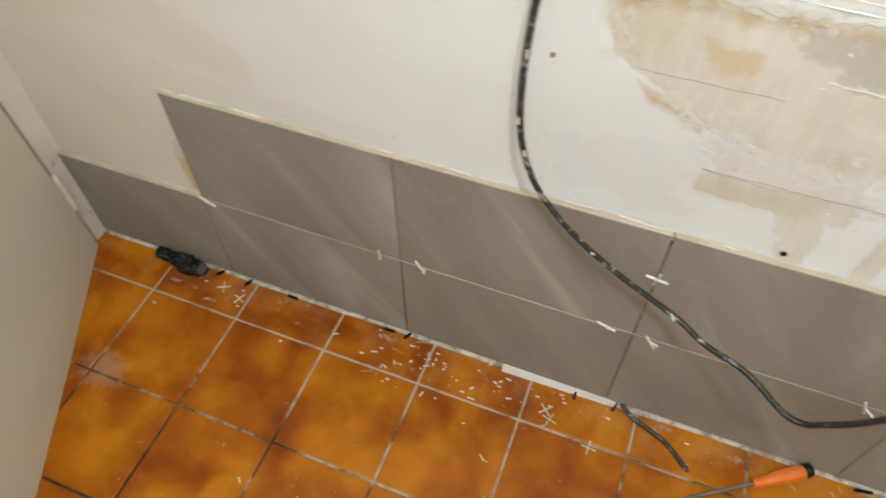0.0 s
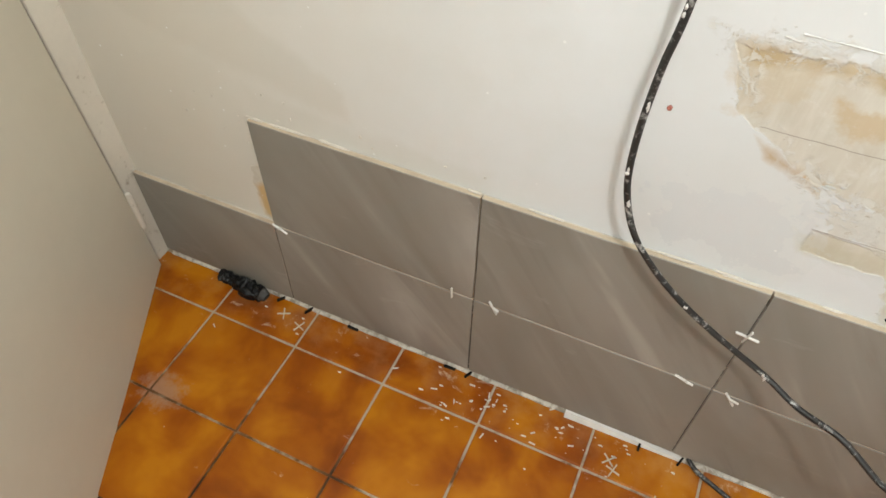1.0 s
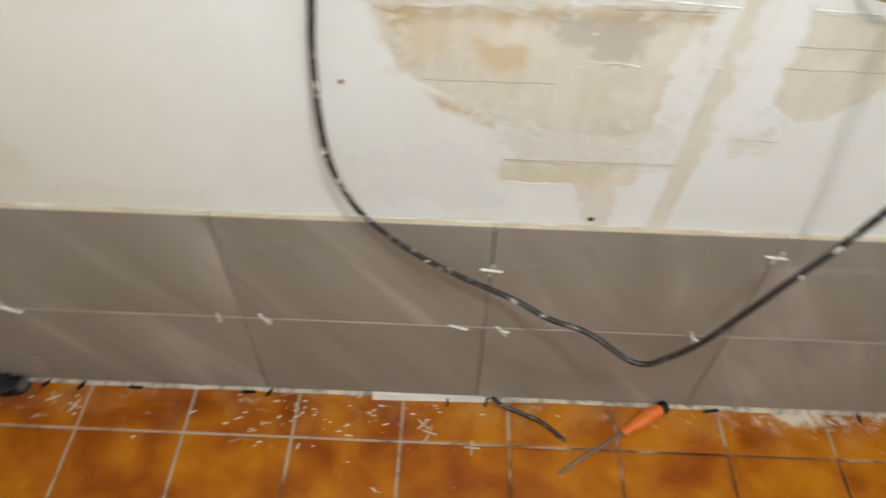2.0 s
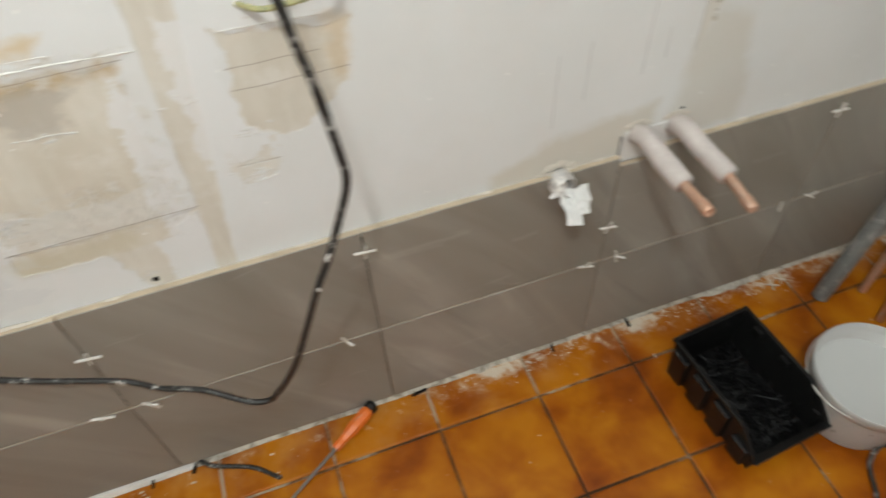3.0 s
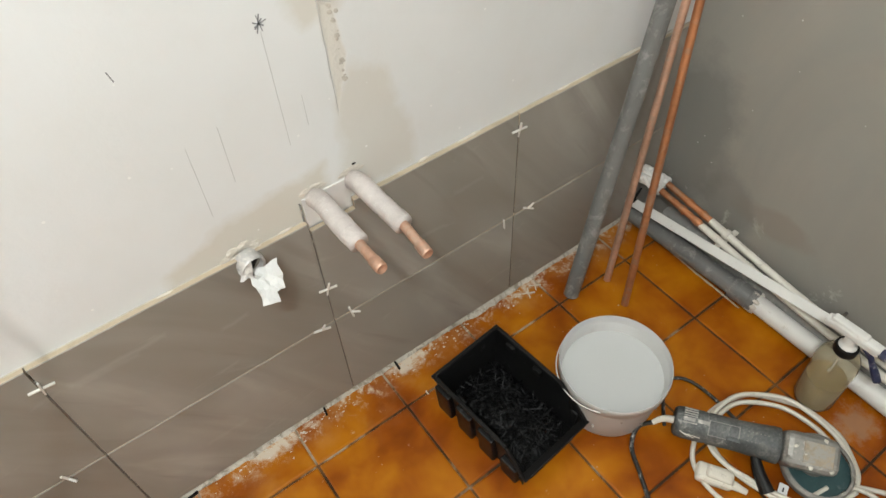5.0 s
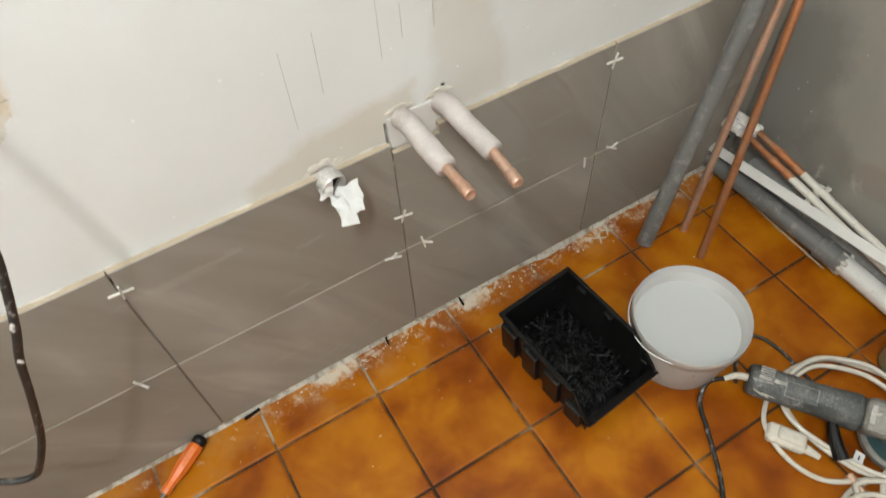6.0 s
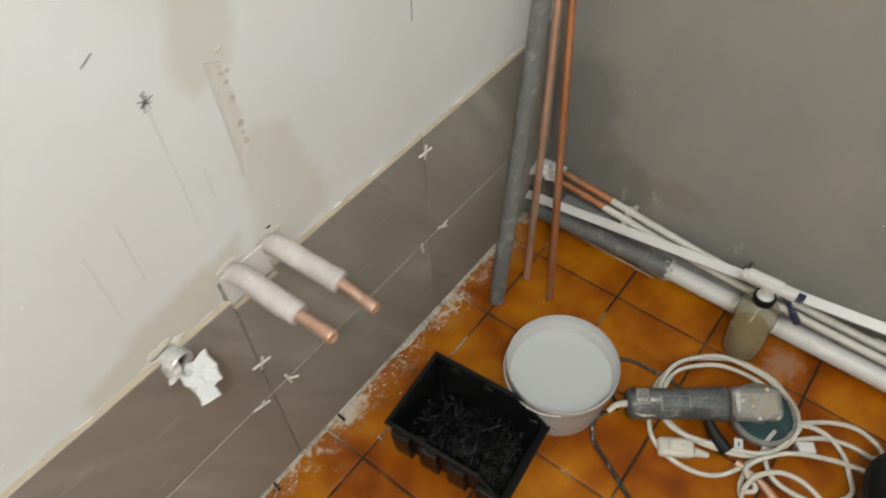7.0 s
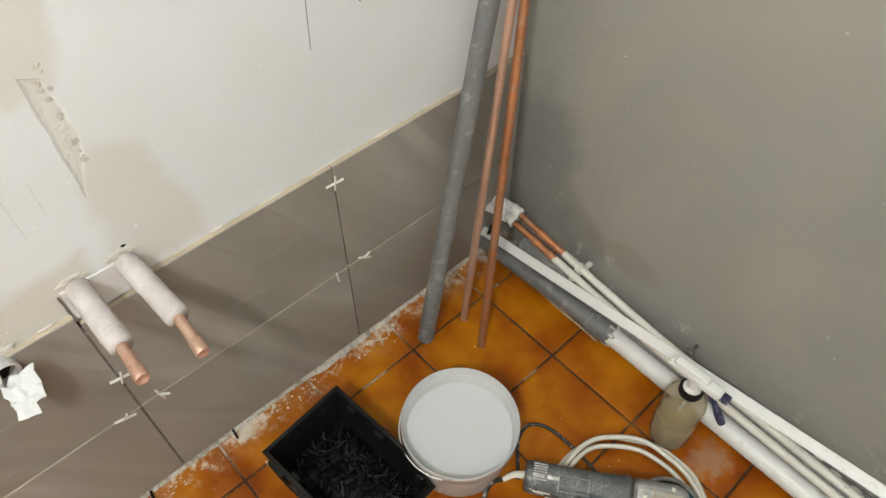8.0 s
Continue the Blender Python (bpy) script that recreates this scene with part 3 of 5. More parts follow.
def tube(points, radius, seg=10, per=8, cap=True, wave=0.0):
    """A round tube along a smooth path; wave makes its surface uneven."""
    path = smooth_path(points, per) if per > 1 else [Vector(q) for q in points]
    bm = bmesh.new()
    rings, side = [], None
    for i, c in enumerate(path):
        way = (path[min(i + 1, len(path) - 1)] - path[max(i - 1, 0)]).normalized()
        if side is None:
            side = way.orthogonal().normalized()
        side = (side - way * side.dot(way)).normalized()
        up = way.cross(side)
        r = radius(i / (len(path) - 1)) if callable(radius) else radius
        ring = []
        for k in range(seg):
            a = 2 * math.pi * k / seg
            d = side * math.cos(a) + up * math.sin(a)
            rr = r * (1 + wave * noise.noise((c + d * r) * 160)) if wave else r
            ring.append(bm.verts.new(c + d * rr))
        rings.append(ring)
    for a, b in zip(rings, rings[1:]):
        for k in range(seg):
            bm.faces.new((a[k], a[(k + 1) % seg], b[(k + 1) % seg], b[k]))
    if cap:
        bm.faces.new(rings[0])
        bm.faces.new(rings[-1])
    return bm


def along(a, b):
    """The pose whose z axis runs from a to b, at a."""
    way = Vector(b) - Vector(a)
    return Matrix.Translation(a) @ way.to_track_quat("Z", "Y").to_matrix().to_4x4()


def pipe(a, b, r, wall=0.0025, seg=20):
    """A straight hollow pipe from a to b."""
    length = (Vector(b) - Vector(a)).length
    return lathe([(r - wall, 0), (r, 0.0), (r, length), (r - wall, length)], seg, along(a, b), closed=True)


def lump(place, size, seed, squash=0.6, detail=2):
    bm = bmesh.new()
    bmesh.ops.create_icosphere(bm, subdivisions=detail, radius=1.0)
    for v in bm.verts:
        k = 1 + 0.55 * noise.noise(v.co * 1.7 + Vector((seed * 3.1, seed, 0)))
        v.co = Vector((v.co.x * size[0] * k, v.co.y * size[1] * k, v.co.z * size[2] * k * squash))
    bmesh.ops.translate(bm, vec=place, verts=bm.verts)
    return bm


# ---- structure ----
X0, X1, Y0, TOP = -1.16, 1.645, -1.45, 2.42
WALL_Y = 0.012
P = 0.403
PITCH, FX, FY = 0.2022, -0.949, -0.092
UPPER = (0.2505, 0.4955)
LOWER = (0.014, 0.2475)

wall_north = tagged(part("wall_north", box(X0 - 0.12, X1 + 0.12, WALL_Y, 0.15, -0.0022, TOP), PLASTER), "old white plaster wall with bare tan patches", "wall", kind="structure")
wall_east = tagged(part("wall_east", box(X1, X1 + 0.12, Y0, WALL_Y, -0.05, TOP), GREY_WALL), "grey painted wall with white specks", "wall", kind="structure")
# south wall stays out of view, placed near so its bounce evens the light
tagged(part("wall_south", box(X0 - 0.12, X1 + 0.12, Y0 - 0.12, Y0, -0.05, TOP), WHITE_CEILING), "unseen plain white wall set close for its bounced light", "wall", kind="structure")
west = merge(box(X0 - 0.12, X0, Y0, -0.80, -0.05, TOP), box(X0 - 0.12, X0, -0.80, -0.022, 2.08, TOP), box(X0 - 0.12, X0, -0.022, WALL_Y, -0.05, TOP))
tagged(part("wall_west", west, WHITE_CEILING), "cream painted wall with a doorway", "wall", kind="structure")
tagged(part("wall_beyond_door", merge(box(-2.3, -2.2, Y0 - 0.12, 0.15, -0.05, TOP), box(-2.2, X0 - 0.12, 0.05, 0.15, -0.05, TOP), box(-2.2, X0 - 0.12, Y0 - 0.12, Y0, -0.05, TOP)), WHITE_CEILING), "plain wall beyond the doorway", "wall", kind="structure")
tagged(part("ceiling", box(-2.3, X1 + 0.12, Y0 - 0.12, 0.15, TOP, TOP + 0.1), WHITE_CEILING), "plain white ceiling", "ceiling", kind="structure")
floor = tagged(part("floor", box(-2.3, X1 + 0.12, Y0 - 0.12, 0.15, -0.10, -0.0022), GROUT), "floor of glazed orange terracotta tiles with worn joints", "floor", kind="structure")

# door frame and the open leaf
frame_ob = tagged(part("door_frame", merge(box(X0 - 0.10, -1.143, -0.027, 0.07, 0, 2.06, 0.002, pose(0, 0, 0, 1.5, 0, 0)), box(X0 - 0.10, -1.143, -0.84, -0.78, 0, 2.06, 0.002), box(X0 - 0.10, -1.143, -0.78, -0.032, 2.02, 2.06, 0.002)), TRIM_PAINT), "cream painted door frame in the corner", "door frame", kind="structure")
D = pose(-1.129, -0.036, 0, 1.5, 0, 0) @ pose(0, 0, 0, 0, 0, -62.8)
door = thing("door_1", (-1.129, -0.036, 0), "cream painted flush door standing half open", "door", kind="structure", turn=-62.8)
leaf = part("door_leaf", box(0.003, 0.73, -0.040, 0.0, 0.006, 2.015, 0.0015, D), DOOR_PAINT, door)
hinge = part("hinge", merge(lathe([(0, 0), (0.0068, 0.0), (0.0075, 0.004), (0.0075, 0.046), (0.0068, 0.048), (0.0068, 0.051), (0.0075, 0.053), (0.0075, 0.094), (0.005, 0.099), (0, 0.1)], 14, pose(-1.130, -0.036, 0.125))), TRIM_PAINT, door, "painted steel hinge", smooth=False)
part("hinge", lathe([(0, 0), (0.0068, 0.0), (0.0075, 0.004), (0.0075, 0.094), (0.005, 0.099), (0, 0.1)], 14, pose(-1.130, -0.037, 1.75)), TRIM_PAINT, door)
part("door_handle", merge(box(0.655, 0.685, 0.0, 0.006, 0.95, 1.11, 0.003, D), tube([D @ Vector(q) for q in ((0.67, 0.004, 1.04), (0.67, 0.045, 1.04), (0.65, 0.052, 1.04), (0.57, 0.052, 1.04))], 0.008, 10, 6)), STEEL, leaf)


# ---- the tiling on the wall ----
def wall_tile(x0, x1, z0, z1, notch=None):
    """A ceramic tile: glazed face, bare body on its edges; notch: (x, z) of a rectangle cut from its upper left corner."""
    bm = bmesh.new()
    if notch:
        ring = [(x0, z0), (x1, z0), (x1, z1), (notch[0], z1), (notch[0], notch[1]), (x0, notch[1])]
    else:
        ring = [(x0, z0), (x1, z0), (x1, z1), (x0, z1)]
    cx, cz = sum(q[0] for q in ring) / len(ring), sum(q[1] for q in ring) / len(ring)
    front = [bm.verts.new((x + (0.0008 if x < cx else -0.0008), 0.0, z + (0.0008 if z < cz else -0.0008))) for x, z in ring]
    mid = [bm.verts.new((x, 0.0012, z)) for x, z in ring]
    back = [bm.verts.new((x, 0.0085, z)) for x, z in ring]
    bm.faces.new(front)
    bm.faces.new(back)
    for a, b, k in ((front, mid, 0), (mid, back, 1)):
        for i in range(len(ring)):
            f = bm.faces.new((a[i], a[(i + 1) % len(ring)], b[(i + 1) % len(ring)], b[i]))
            f.material_index = k
    return bm


GAP = 0.0013
ends = [-1.141] + [(k - 2) * P for k in range(6)] + [X1 - 0.004]
for a, b in zip(ends, ends[1:]):
    part("tile", wall_tile(a + GAP, b - GAP, *LOWER), [TAUPE, TILE_BODY], wall_north)
    if a > -1.0:
        part("tile", wall_tile(a + GAP, b - GAP, *UPPER, notch=(0.884, 0.478) if abs(a - 2 * P) < 0.01 else None), [TAUPE, TILE_BODY], wall_north)
# adhesive behind the tiles, pressed out along the edges
bm = merge(box(-1.141, X1 - 0.003, 0.006, WALL_Y, 0.012, 0.244), box(-2 * P, X1 - 0.003, 0.006, WALL_Y, 0.244, 0.474))
bmesh.ops.subdivide_edges(bm, edges=[e for e in bm.edges if e.calc_length() > 0.5], cuts=160)
part("adhesive", bm, JOINT_DARK, wall_north, "grey tile adhesive")
part("adhesive_edge", merge(box(-1.141, -2 * P, 0.0088, WALL_Y, 0.240, 0.2465), box(-2 * P, 2 * P, 0.0088, WALL_Y, 0.485, 0.4945), box(0.885, X1 - 0.003, 0.0088, WALL_Y, 0.485, 0.4945)), simple("pale_adhesive", (0.55, 0.50, 0.43), 0.95, vary=0.35, scale=70, bump=0.6), wall_north, "pale adhesive behind the tile edge")
beads = []
random.seed(5)
for i in range(22):
    x = random.uniform(-2 * P, X1 - 0.02)
    z = UPPER[1] + random.uniform(-0.001, 0.002)
    if 0.80 < x < 0.90:
        continue
    beads.append(lump((x, 0.0085, z), (random.uniform(0.01, 0.04), 0.0028, 0.0032), i, 0.8, 1))
tagged(part("adhesive_bead", merge(*beads), WHITE_PLASTER, wall_north, "adhesive pressed out along the top edge"), kind="stuff")

part("joint_dirt", merge(*[box(x - 0.0011, x + 0.0011, 0.0016, 0.0058, z0, z1) for x, z0, z1 in ((-2 * P, 0.016, 0.2445), (3 * P, 0.016, 0.2445), (3 * P, 0.2535, 0.470), (-P, 0.016, 0.2445))]), JOINT_DARK, wall_north, "dark dirt in the upright joints")

part("joint_dust", merge(*[box(x - 0.0011, x + 0.0011, 0.0020, 0.0058, z0, z1) for x in (0.0, P, 2 * P) for z0, z1 in ((0.016, 0.2445), (0.2535, 0.470))]), simple("joint_dust", (0.17, 0.155, 0.14), 0.95, vary=0.5, scale=70, bump=0.5), wall_north, "grey dust in the upright joints")

# light chips of adhesive left in the upright joints
random.seed(14)
chips = []
for x in (0.0, P, 2 * P, 3 * P, -P):
    for i in range(7):
        z = random.choice((random.uniform(0.02, 0.24), random.uniform(0.255, 0.47)))
        chips.append(lump((x + random.gauss(0, 0.0007), 0.0012, z), (0.0011, 0.0010, random.uniform(0.0012, 0.005)), i * 1.3 + x, 1.0, 1))
tagged(part("joint_chip", merge(*chips), MORTAR, wall_north, "pale chips of adhesive in the joints"), kind="stuff")

# mortar and plaster bedded between floor and tiling
random.seed(8)
bm = bmesh.new()
N = 1100
prev = None
for i in range(N + 1):
    x = -1.13 + (X1 - 0.01 + 1.13) * i / N
    coarse = noise.fractal((x * 7, 1.3, 0), 0.8, 2.1, 7)
    grow = min(1.0, max(0.0, (x - 0.42) / 0.15)) * min(1.0, max(0.0, (1.30 - x) / 0.1))
    reach = max(0.0006, 0.0025 + 0.003 * coarse + grow * max(0.0, 0.001 + 0.013 * coarse))
    high = max(0.0008, 0.004 + 0.0042 * noise.fractal((x * 16, 5.0, 0), 0.9, 2.1, 5) + grow * 0.002)
    ring = [bm.verts.new(q) for q in ((x, 0.007, high + 0.004), (x, 0.002, high), (x, -reach * 0.5, high * 0.55 + 0.0012 * noise.noise((x * 160, 0, 3))), (x, -reach, -0.0012))]
    if prev:
        for k in range(3):
            bm.faces.new((prev[k], prev[k + 1], ring[k + 1], ring[k]))
    prev = ring
part("mortar_bed", bm, simple("bedding", (0.60, 0.56, 0.49), 0.95, vary=0.3, scale=45, dirt=(0.27, 0.235, 0.19), dirt_amount=0.62, bump=0.7), wall_north, "rough white plaster under the tiling")
wedge = bmesh.new()
vs = [wedge.verts.new(q) for q in ((-0.20, -0.004, 0.014), (0.02, -0.004, 0.006), (0.02, -0.006, 0.0005), (-0.20, -0.010, 0.0005), (-0.20, 0.004, 0.014), (0.02, 0.004, 0.006), (0.02, 0.004, 0.0), (-0.20, 0.004, 0.0))]
for f in ((0, 1, 2, 3), (4, 5, 6, 7), (0, 1, 5, 4), (2, 3, 7, 6), (0, 3, 7, 4), (1, 2, 6, 5)):
    wedge.faces.new([vs[i] for i in f])
tagged(part("white_strip", wedge, TAPE), "thin white strip wedged under the wall tiles", "strip")


# ---- wall finds: cross spacers, marks, box hole ----
def spacer(x, z, turn, tilt=0.0, out=0.0015, arm=0.0165, arms=4):
    ob = thing("tile_spacer", (x, -out, z), "small white plastic cross stuck in a tile joint", "tile spacer", "spacers in the wall joints")
    m = pose(x, -out, z, tilt, turn, 0)
    parts = [box(-arm, arm, -0.002, 0.002, -0.0014, 0.0014, 0.0005, m)]
    if arms == 4:
        parts.append(box(-0.0014, 0.0014, -0.0019, 0.0019, -arm, arm, 0.0005, m))
    else:
        parts.append(box(-0.0014, 0.0014, -0.0019, 0.0019, 0, arm, 0.0005, m))
    part("cross", merge(*parts), SPACER, ob)
    return ob


for x, z, turn, tilt, arms in ((0.001, 0.401, 8, 8, 4), (0.404, 0.455, 6, 10, 4), (0.808, 0.339, 12, 10, 4), (1.209, 0.463, 4, 8, 4), (-0.792, 0.246, 25, 35, 4), (-0.366, 0.249, 62, 30, 3), (-0.043, 0.248, 20, 40, 3),
                               (0.029, 0.242, 55, 30, 3), (0.345, 0.247, 70, 55, 3), (0.838, 0.249, 80, 40, 3), (0.779, 0.246, 20, 15, 3), (1.245, 0.247, 35, 15, 3)):
    spacer(x, z, turn, tilt, arms=arms)
for x, z, turn in ((-0.442, 0.249, 88), (1.183, 0.243, 85)):
    ob = thing("tile_spacer", (x, -0.002, z), "white plastic spacer seen edge on in a joint", "tile spacer", "spacers in the wall joints")
    part("cross", box(-0.013, 0.013, -0.003, 0.001, -0.0014, 0.0014, 0.0005, pose(x, -0.001, z, 10, turn, 0)), SPACER, ob)


def stroke(a, b, width=0.0012):
    """A pencil line on the wall between two (x, z) points."""
    dx, dz = b[0] - a[0], b[1] - a[1]
    length = math.hypot(dx, dz)
    return box(0, length, -0.0004, 0.0004, -width / 2, width / 2, 0, pose(a[0], WALL_Y - 0.0003, a[1], 0, -math.degrees(math.atan2(dz, dx)), 0))


star = [stroke((0.816 + r * math.cos(a) + dx, 0.811 + r * math.sin(a)), (0.816 - 0.8 * r * math.cos(a) + dx, 0.811 - 0.9 * r * math.sin(a)), w) for a, r, dx, w in ((0.3, 0.009, 0.001, 0.0012), (1.25, 0.012, -0.001, 0.0013), (1.75, 0.011, 0.001, 0.0010), (2.6, 0.008, 0.0, 0.0014), (0.75, 0.008, -0.001, 0.0012))]
tagged(part("pencil_star", merge(*star), PENCIL), "dark pencilled star drawn on the white wall", "pencil mark")
for a, b, w in (((0.647, 0.822), (0.650, 0.809), 0.0014), ((0.816, 0.802), (0.815, 0.634), 0.0004), ((0.733, 0.707), (0.731, 0.618), 0.0006), ((0.689, 0.697), (0.688, 0.581), 0.0006), ((0.846, 0.700), (0.846, 0.653), 0.0005), ((1.219, 0.78), (1.214, 0.696), 0.0011), ((0.776, 0.873), (0.79, 0.881), 0.0013), ((0.8895, 0.815), (0.8915, 0.652), 0.0007), ((0.8900, 0.813), (0.908, 0.805), 0.0007)):
    tagged(part("pencil_line", stroke(a, b, w), PENCIL if w > 0.001 else FAINT), "thin pencil line on the white plaster wall", "pencil mark", "pencil marks on the wall")

tagged(part("red_wall_plug", merge(lathe([(0.0014, 0), (0.0028, 0.0), (0.0028, 0.003), (0.0014, 0.003)], 14, pose(-0.195, WALL_Y + 0.001, 0.720, 90), closed=True), lump((-0.195, WALL_Y, 0.720), (0.0035, 0.0010, 0.0035), 3, 1.0, 1)), simple("red_plug_plastic", (0.42, 0.16, 0.13), 0.5)), "small red plastic plug in the white wall", "wall plug")
tagged(part("drilled_hole", merge(lathe([(0.0022, -0.001), (0.0035, 0), (0.0045, 0.002), (0.003, 0.0025)], 16, pose(0.131, WALL_Y + 0.0015, 0.507, 90), closed=True), lathe([(0, 0), (0.0028, 0)], 12, pose(0.131, WALL_Y - 0.0005, 0.507, 90))), [WEDGE_BLACK]), "small dark screw hole in the bare plaster", "hole")

# ragged ridges of old plaster round the bare patches
random.seed(11)
ridges = []
for a, b, count in (((-0.16, 0.84), (0.21, 0.828), 60), ((-0.165, 0.825), (-0.125, 0.735), 26), ((-0.125, 0.735), (-0.015, 0.672), 26), ((-0.015, 0.67), (0.005, 0.60), 22), ((0.28, 0.84), (0.42, 0.825), 18), ((0.30, 0.70), (0.37, 0.70), 12), ((0.26, 0.655), (0.30, 0.645), 14), ((0.02, 0.63), (0.05, 0.615), 10)):
    for i in range(count):
        u = random.random()
        x, z = a[0] + (b[0] - a[0]) * u + random.gauss(0, 0.008), a[1] + (b[1] - a[1]) * u + random.gauss(0, 0.006)
        if i % 6:
            continue
        ridges.append(lump((x, WALL_Y + 0.0006, z), (random.uniform(0.0015, 0.005), random.uniform(0.0006, 0.0012), random.uniform(0.001, 0.003)), random.random() * 40, 1.0, 2))
for pts, r in (([(-0.10, 0.838), (0.0, 0.836), (0.107, 0.8335), (0.156, 0.832), (0.227, 0.828)], 0.0016), ([(0.0, 0.848), (0.08, 0.845), (0.15, 0.842)], 0.0012), ([(0.30, 0.829), (0.35, 0.827), (0.41, 0.824)], 0.0013), ([(0.100, 0.757), (0.118, 0.757), (0.140, 0.7535)], 0.0015), ([(0.29, 0.625), (0.305, 0.627), (0.322, 0.629)], 0.0013), ([(0.285, 0.652), (0.30, 0.660), (0.312, 0.659)], 0.0013)):
    line = [Vector((x, WALL_Y + 0.0004, z)) for x, z in pts]
    ridges.append(tube(line, lambda u, r=r: r * (0.35 + 0.65 * abs(math.sin(u * 23 + r * 9000))), 6, 14, wave=0.6))
for cx, cz, count in ((0.242, 0.759, 6), (0.299, 0.650, 10), (0.285, 0.637, 8), (0.114, 0.755, 6), (-0.02, 0.668, 12), (0.005, 0.640, 8), (-0.10, 0.828, 10), (0.128, 0.520, 8), (0.30, 0.700, 6)):
    for i in range(count):
        ridges.append(lump((random.gauss(cx, 0.012), WALL_Y + 0.0004, random.gauss(cz, 0.006)), (random.uniform(0.002, 0.007), random.uniform(0.0006, 0.0013), random.uniform(0.0008, 0.0022)), random.random() * 40, 1.0, 2))
tagged(part("plaster_ridges", merge(*ridges), simple("flaking_paint", (0.69, 0.68, 0.65), 0.85, vary=0.2, scale=90, bump=0.5)), "ragged flaking ridges of old white plaster", "plaster", kind="stuff")
crumbs = []
for i in range(26):
    z = random.uniform(0.69, 0.82)
    x = random.gauss(0.909, 0.0035)
    crumbs.append(lump((x, WALL_Y + 0.0005, z), (random.uniform(0.0015, 0.005), 0.0014, random.uniform(0.0015, 0.005)), i, 1.0, 1))
tagged(part("chase_mortar", merge(*crumbs), simple("chase_mortar", (0.57, 0.53, 0.46), 0.95, vary=0.4, scale=80, bump=0.6)), "rough grey mortar filling a narrow wall chase", "mortar", kind="stuff")
flecks = []
for i in range(16):
    x, z = random.uniform(-0.95, -0.40), 0.50 + abs(random.gauss(0, 0.03))
    if x < -0.8:
        z = random.uniform(0.40, 0.56)
    flecks.append(lump((x, WALL_Y, z), (random.uniform(0.0015, 0.005), 0.0015, random.uniform(0.0015, 0.004)), i, 1.0, 1))
tagged(part("plaster_flecks", merge(*flecks), WHITE_PLASTER), "specks of adhesive on the wall over the tiles", "plaster", kind="stuff")

# yellow and green earth wire from the wall
wire = thing("earth_wire", (0.42, WALL_Y, 0.83), "yellow and green earth wire coming out of the wall", "wire")
part("wire", tube([(0.33, 0.016, 0.852), (0.352, -0.012, 0.856), (0.384, -0.02, 0.861), (0.408, -0.02, 0.864), (0.424, -0.02, 0.868), (0.420, -0.022, 0.879), (0.431, -0.022, 0.892), (0.455, -0.022, 0.896), (0.476, -0.022, 0.902), (0.486, -0.02, 0.94), (0.487, -0.018, 1.05), (0.48, 0.014, 1.2)], 0.0032, 8, 6), YELLOW_WIRE, wire)

for x, z, r in ((0.590, 0.966, 0.0017), (1.30, 0.735, 0.0025)):
    tagged(part("drilled_hole", merge(lathe([(r * 0.6, -0.001), (r, 0), (r * 1.4, 0.002), (r * 0.8, 0.0025)], 14, pose(x, WALL_Y + 0.0015, z, 90), closed=True), lathe([(0, 0), (r * 0.8, 0)], 12, pose(x, WALL_Y - 0.0005, z, 90))), [WEDGE_BLACK if x < 1 else MORTAR]), "small screw hole in the white plaster wall", "hole")

# ---- black cable hanging in a loop ----
cable = thing("cable_loop", (0.0, -0.05, 0.36), "thick black rubber cable hanging down in a loop, smeared with paint", "cable")
CABLE = [(-0.17, -0.10, 2.50), (-0.185, -0.08, 1.6), (-0.195, -0.04, 1.1), (-0.205, -0.028, 0.872), (-0.2135, -0.027, 0.789), (-0.217, -0.027, 0.702), (-0.212, -0.027, 0.628), (-0.193, -0.027, 0.566), (-0.164, -0.028, 0.521), (-0.114, -0.030, 0.471), (-0.046, -0.033, 0.424), (0.037, -0.040, 0.382),
         (0.085, -0.065, 0.374), (0.14, -0.092, 0.380), (0.195, -0.12, 0.360), (0.222, -0.127, 0.360), (0.238, -0.133, 0.384), (0.255, -0.140, 0.416), (0.276, -0.145, 0.460), (0.306, -0.150, 0.541), (0.327, -0.154, 0.602), (0.346, -0.155, 0.645), (0.368, -0.155, 0.703), (0.382, -0.156, 0.748), (0.3815, -0.156, 0.785), (0.372, -0.156, 0.868), (0.362, -0.155, 0.930), (0.33, -0.15, 1.2), (0.32, -0.16, 1.8), (0.32, -0.18, 2.50)]
sheath = part("sheath", tube(CABLE, 0.0043, 12, 8), RUBBER, cable, smooth=True)
path = smooth_path(CABLE, 8)
random.seed(3)
for x, y, z, n in ((0.037, -0.04, 0.382, 3), (0.325, -0.153, 0.600, 2), (-0.206, -0.028, 0.85, 2), (-0.215, -0.027, 0.75, 2), (-0.214, -0.027, 0.65, 3), (-0.205, -0.027, 0.60, 3), (0.35, -0.155, 0.655, 2), (-0.09, -0.03, 0.455, 2)):
    k = min(range(len(path)), key=lambda i: (path[i] - Vector((x, y, z))).length)
    blobs = []
    for i in range(n):
        c = path[k] + (path[min(k + 1, len(path) - 1)] - path[k]) * random.uniform(-0.8, 0.8) + Vector((random.uniform(-0.002, 0.002), -0.0036, random.uniform(-0.001, 0.003)))
        blobs.append(lump(c, (0.0018, 0.0016, random.uniform(0.002, 0.005)), i + k, 1.0, 2))
    part("paint_smear", merge(*blobs), TAPE, sheath, "dried white paint smear")

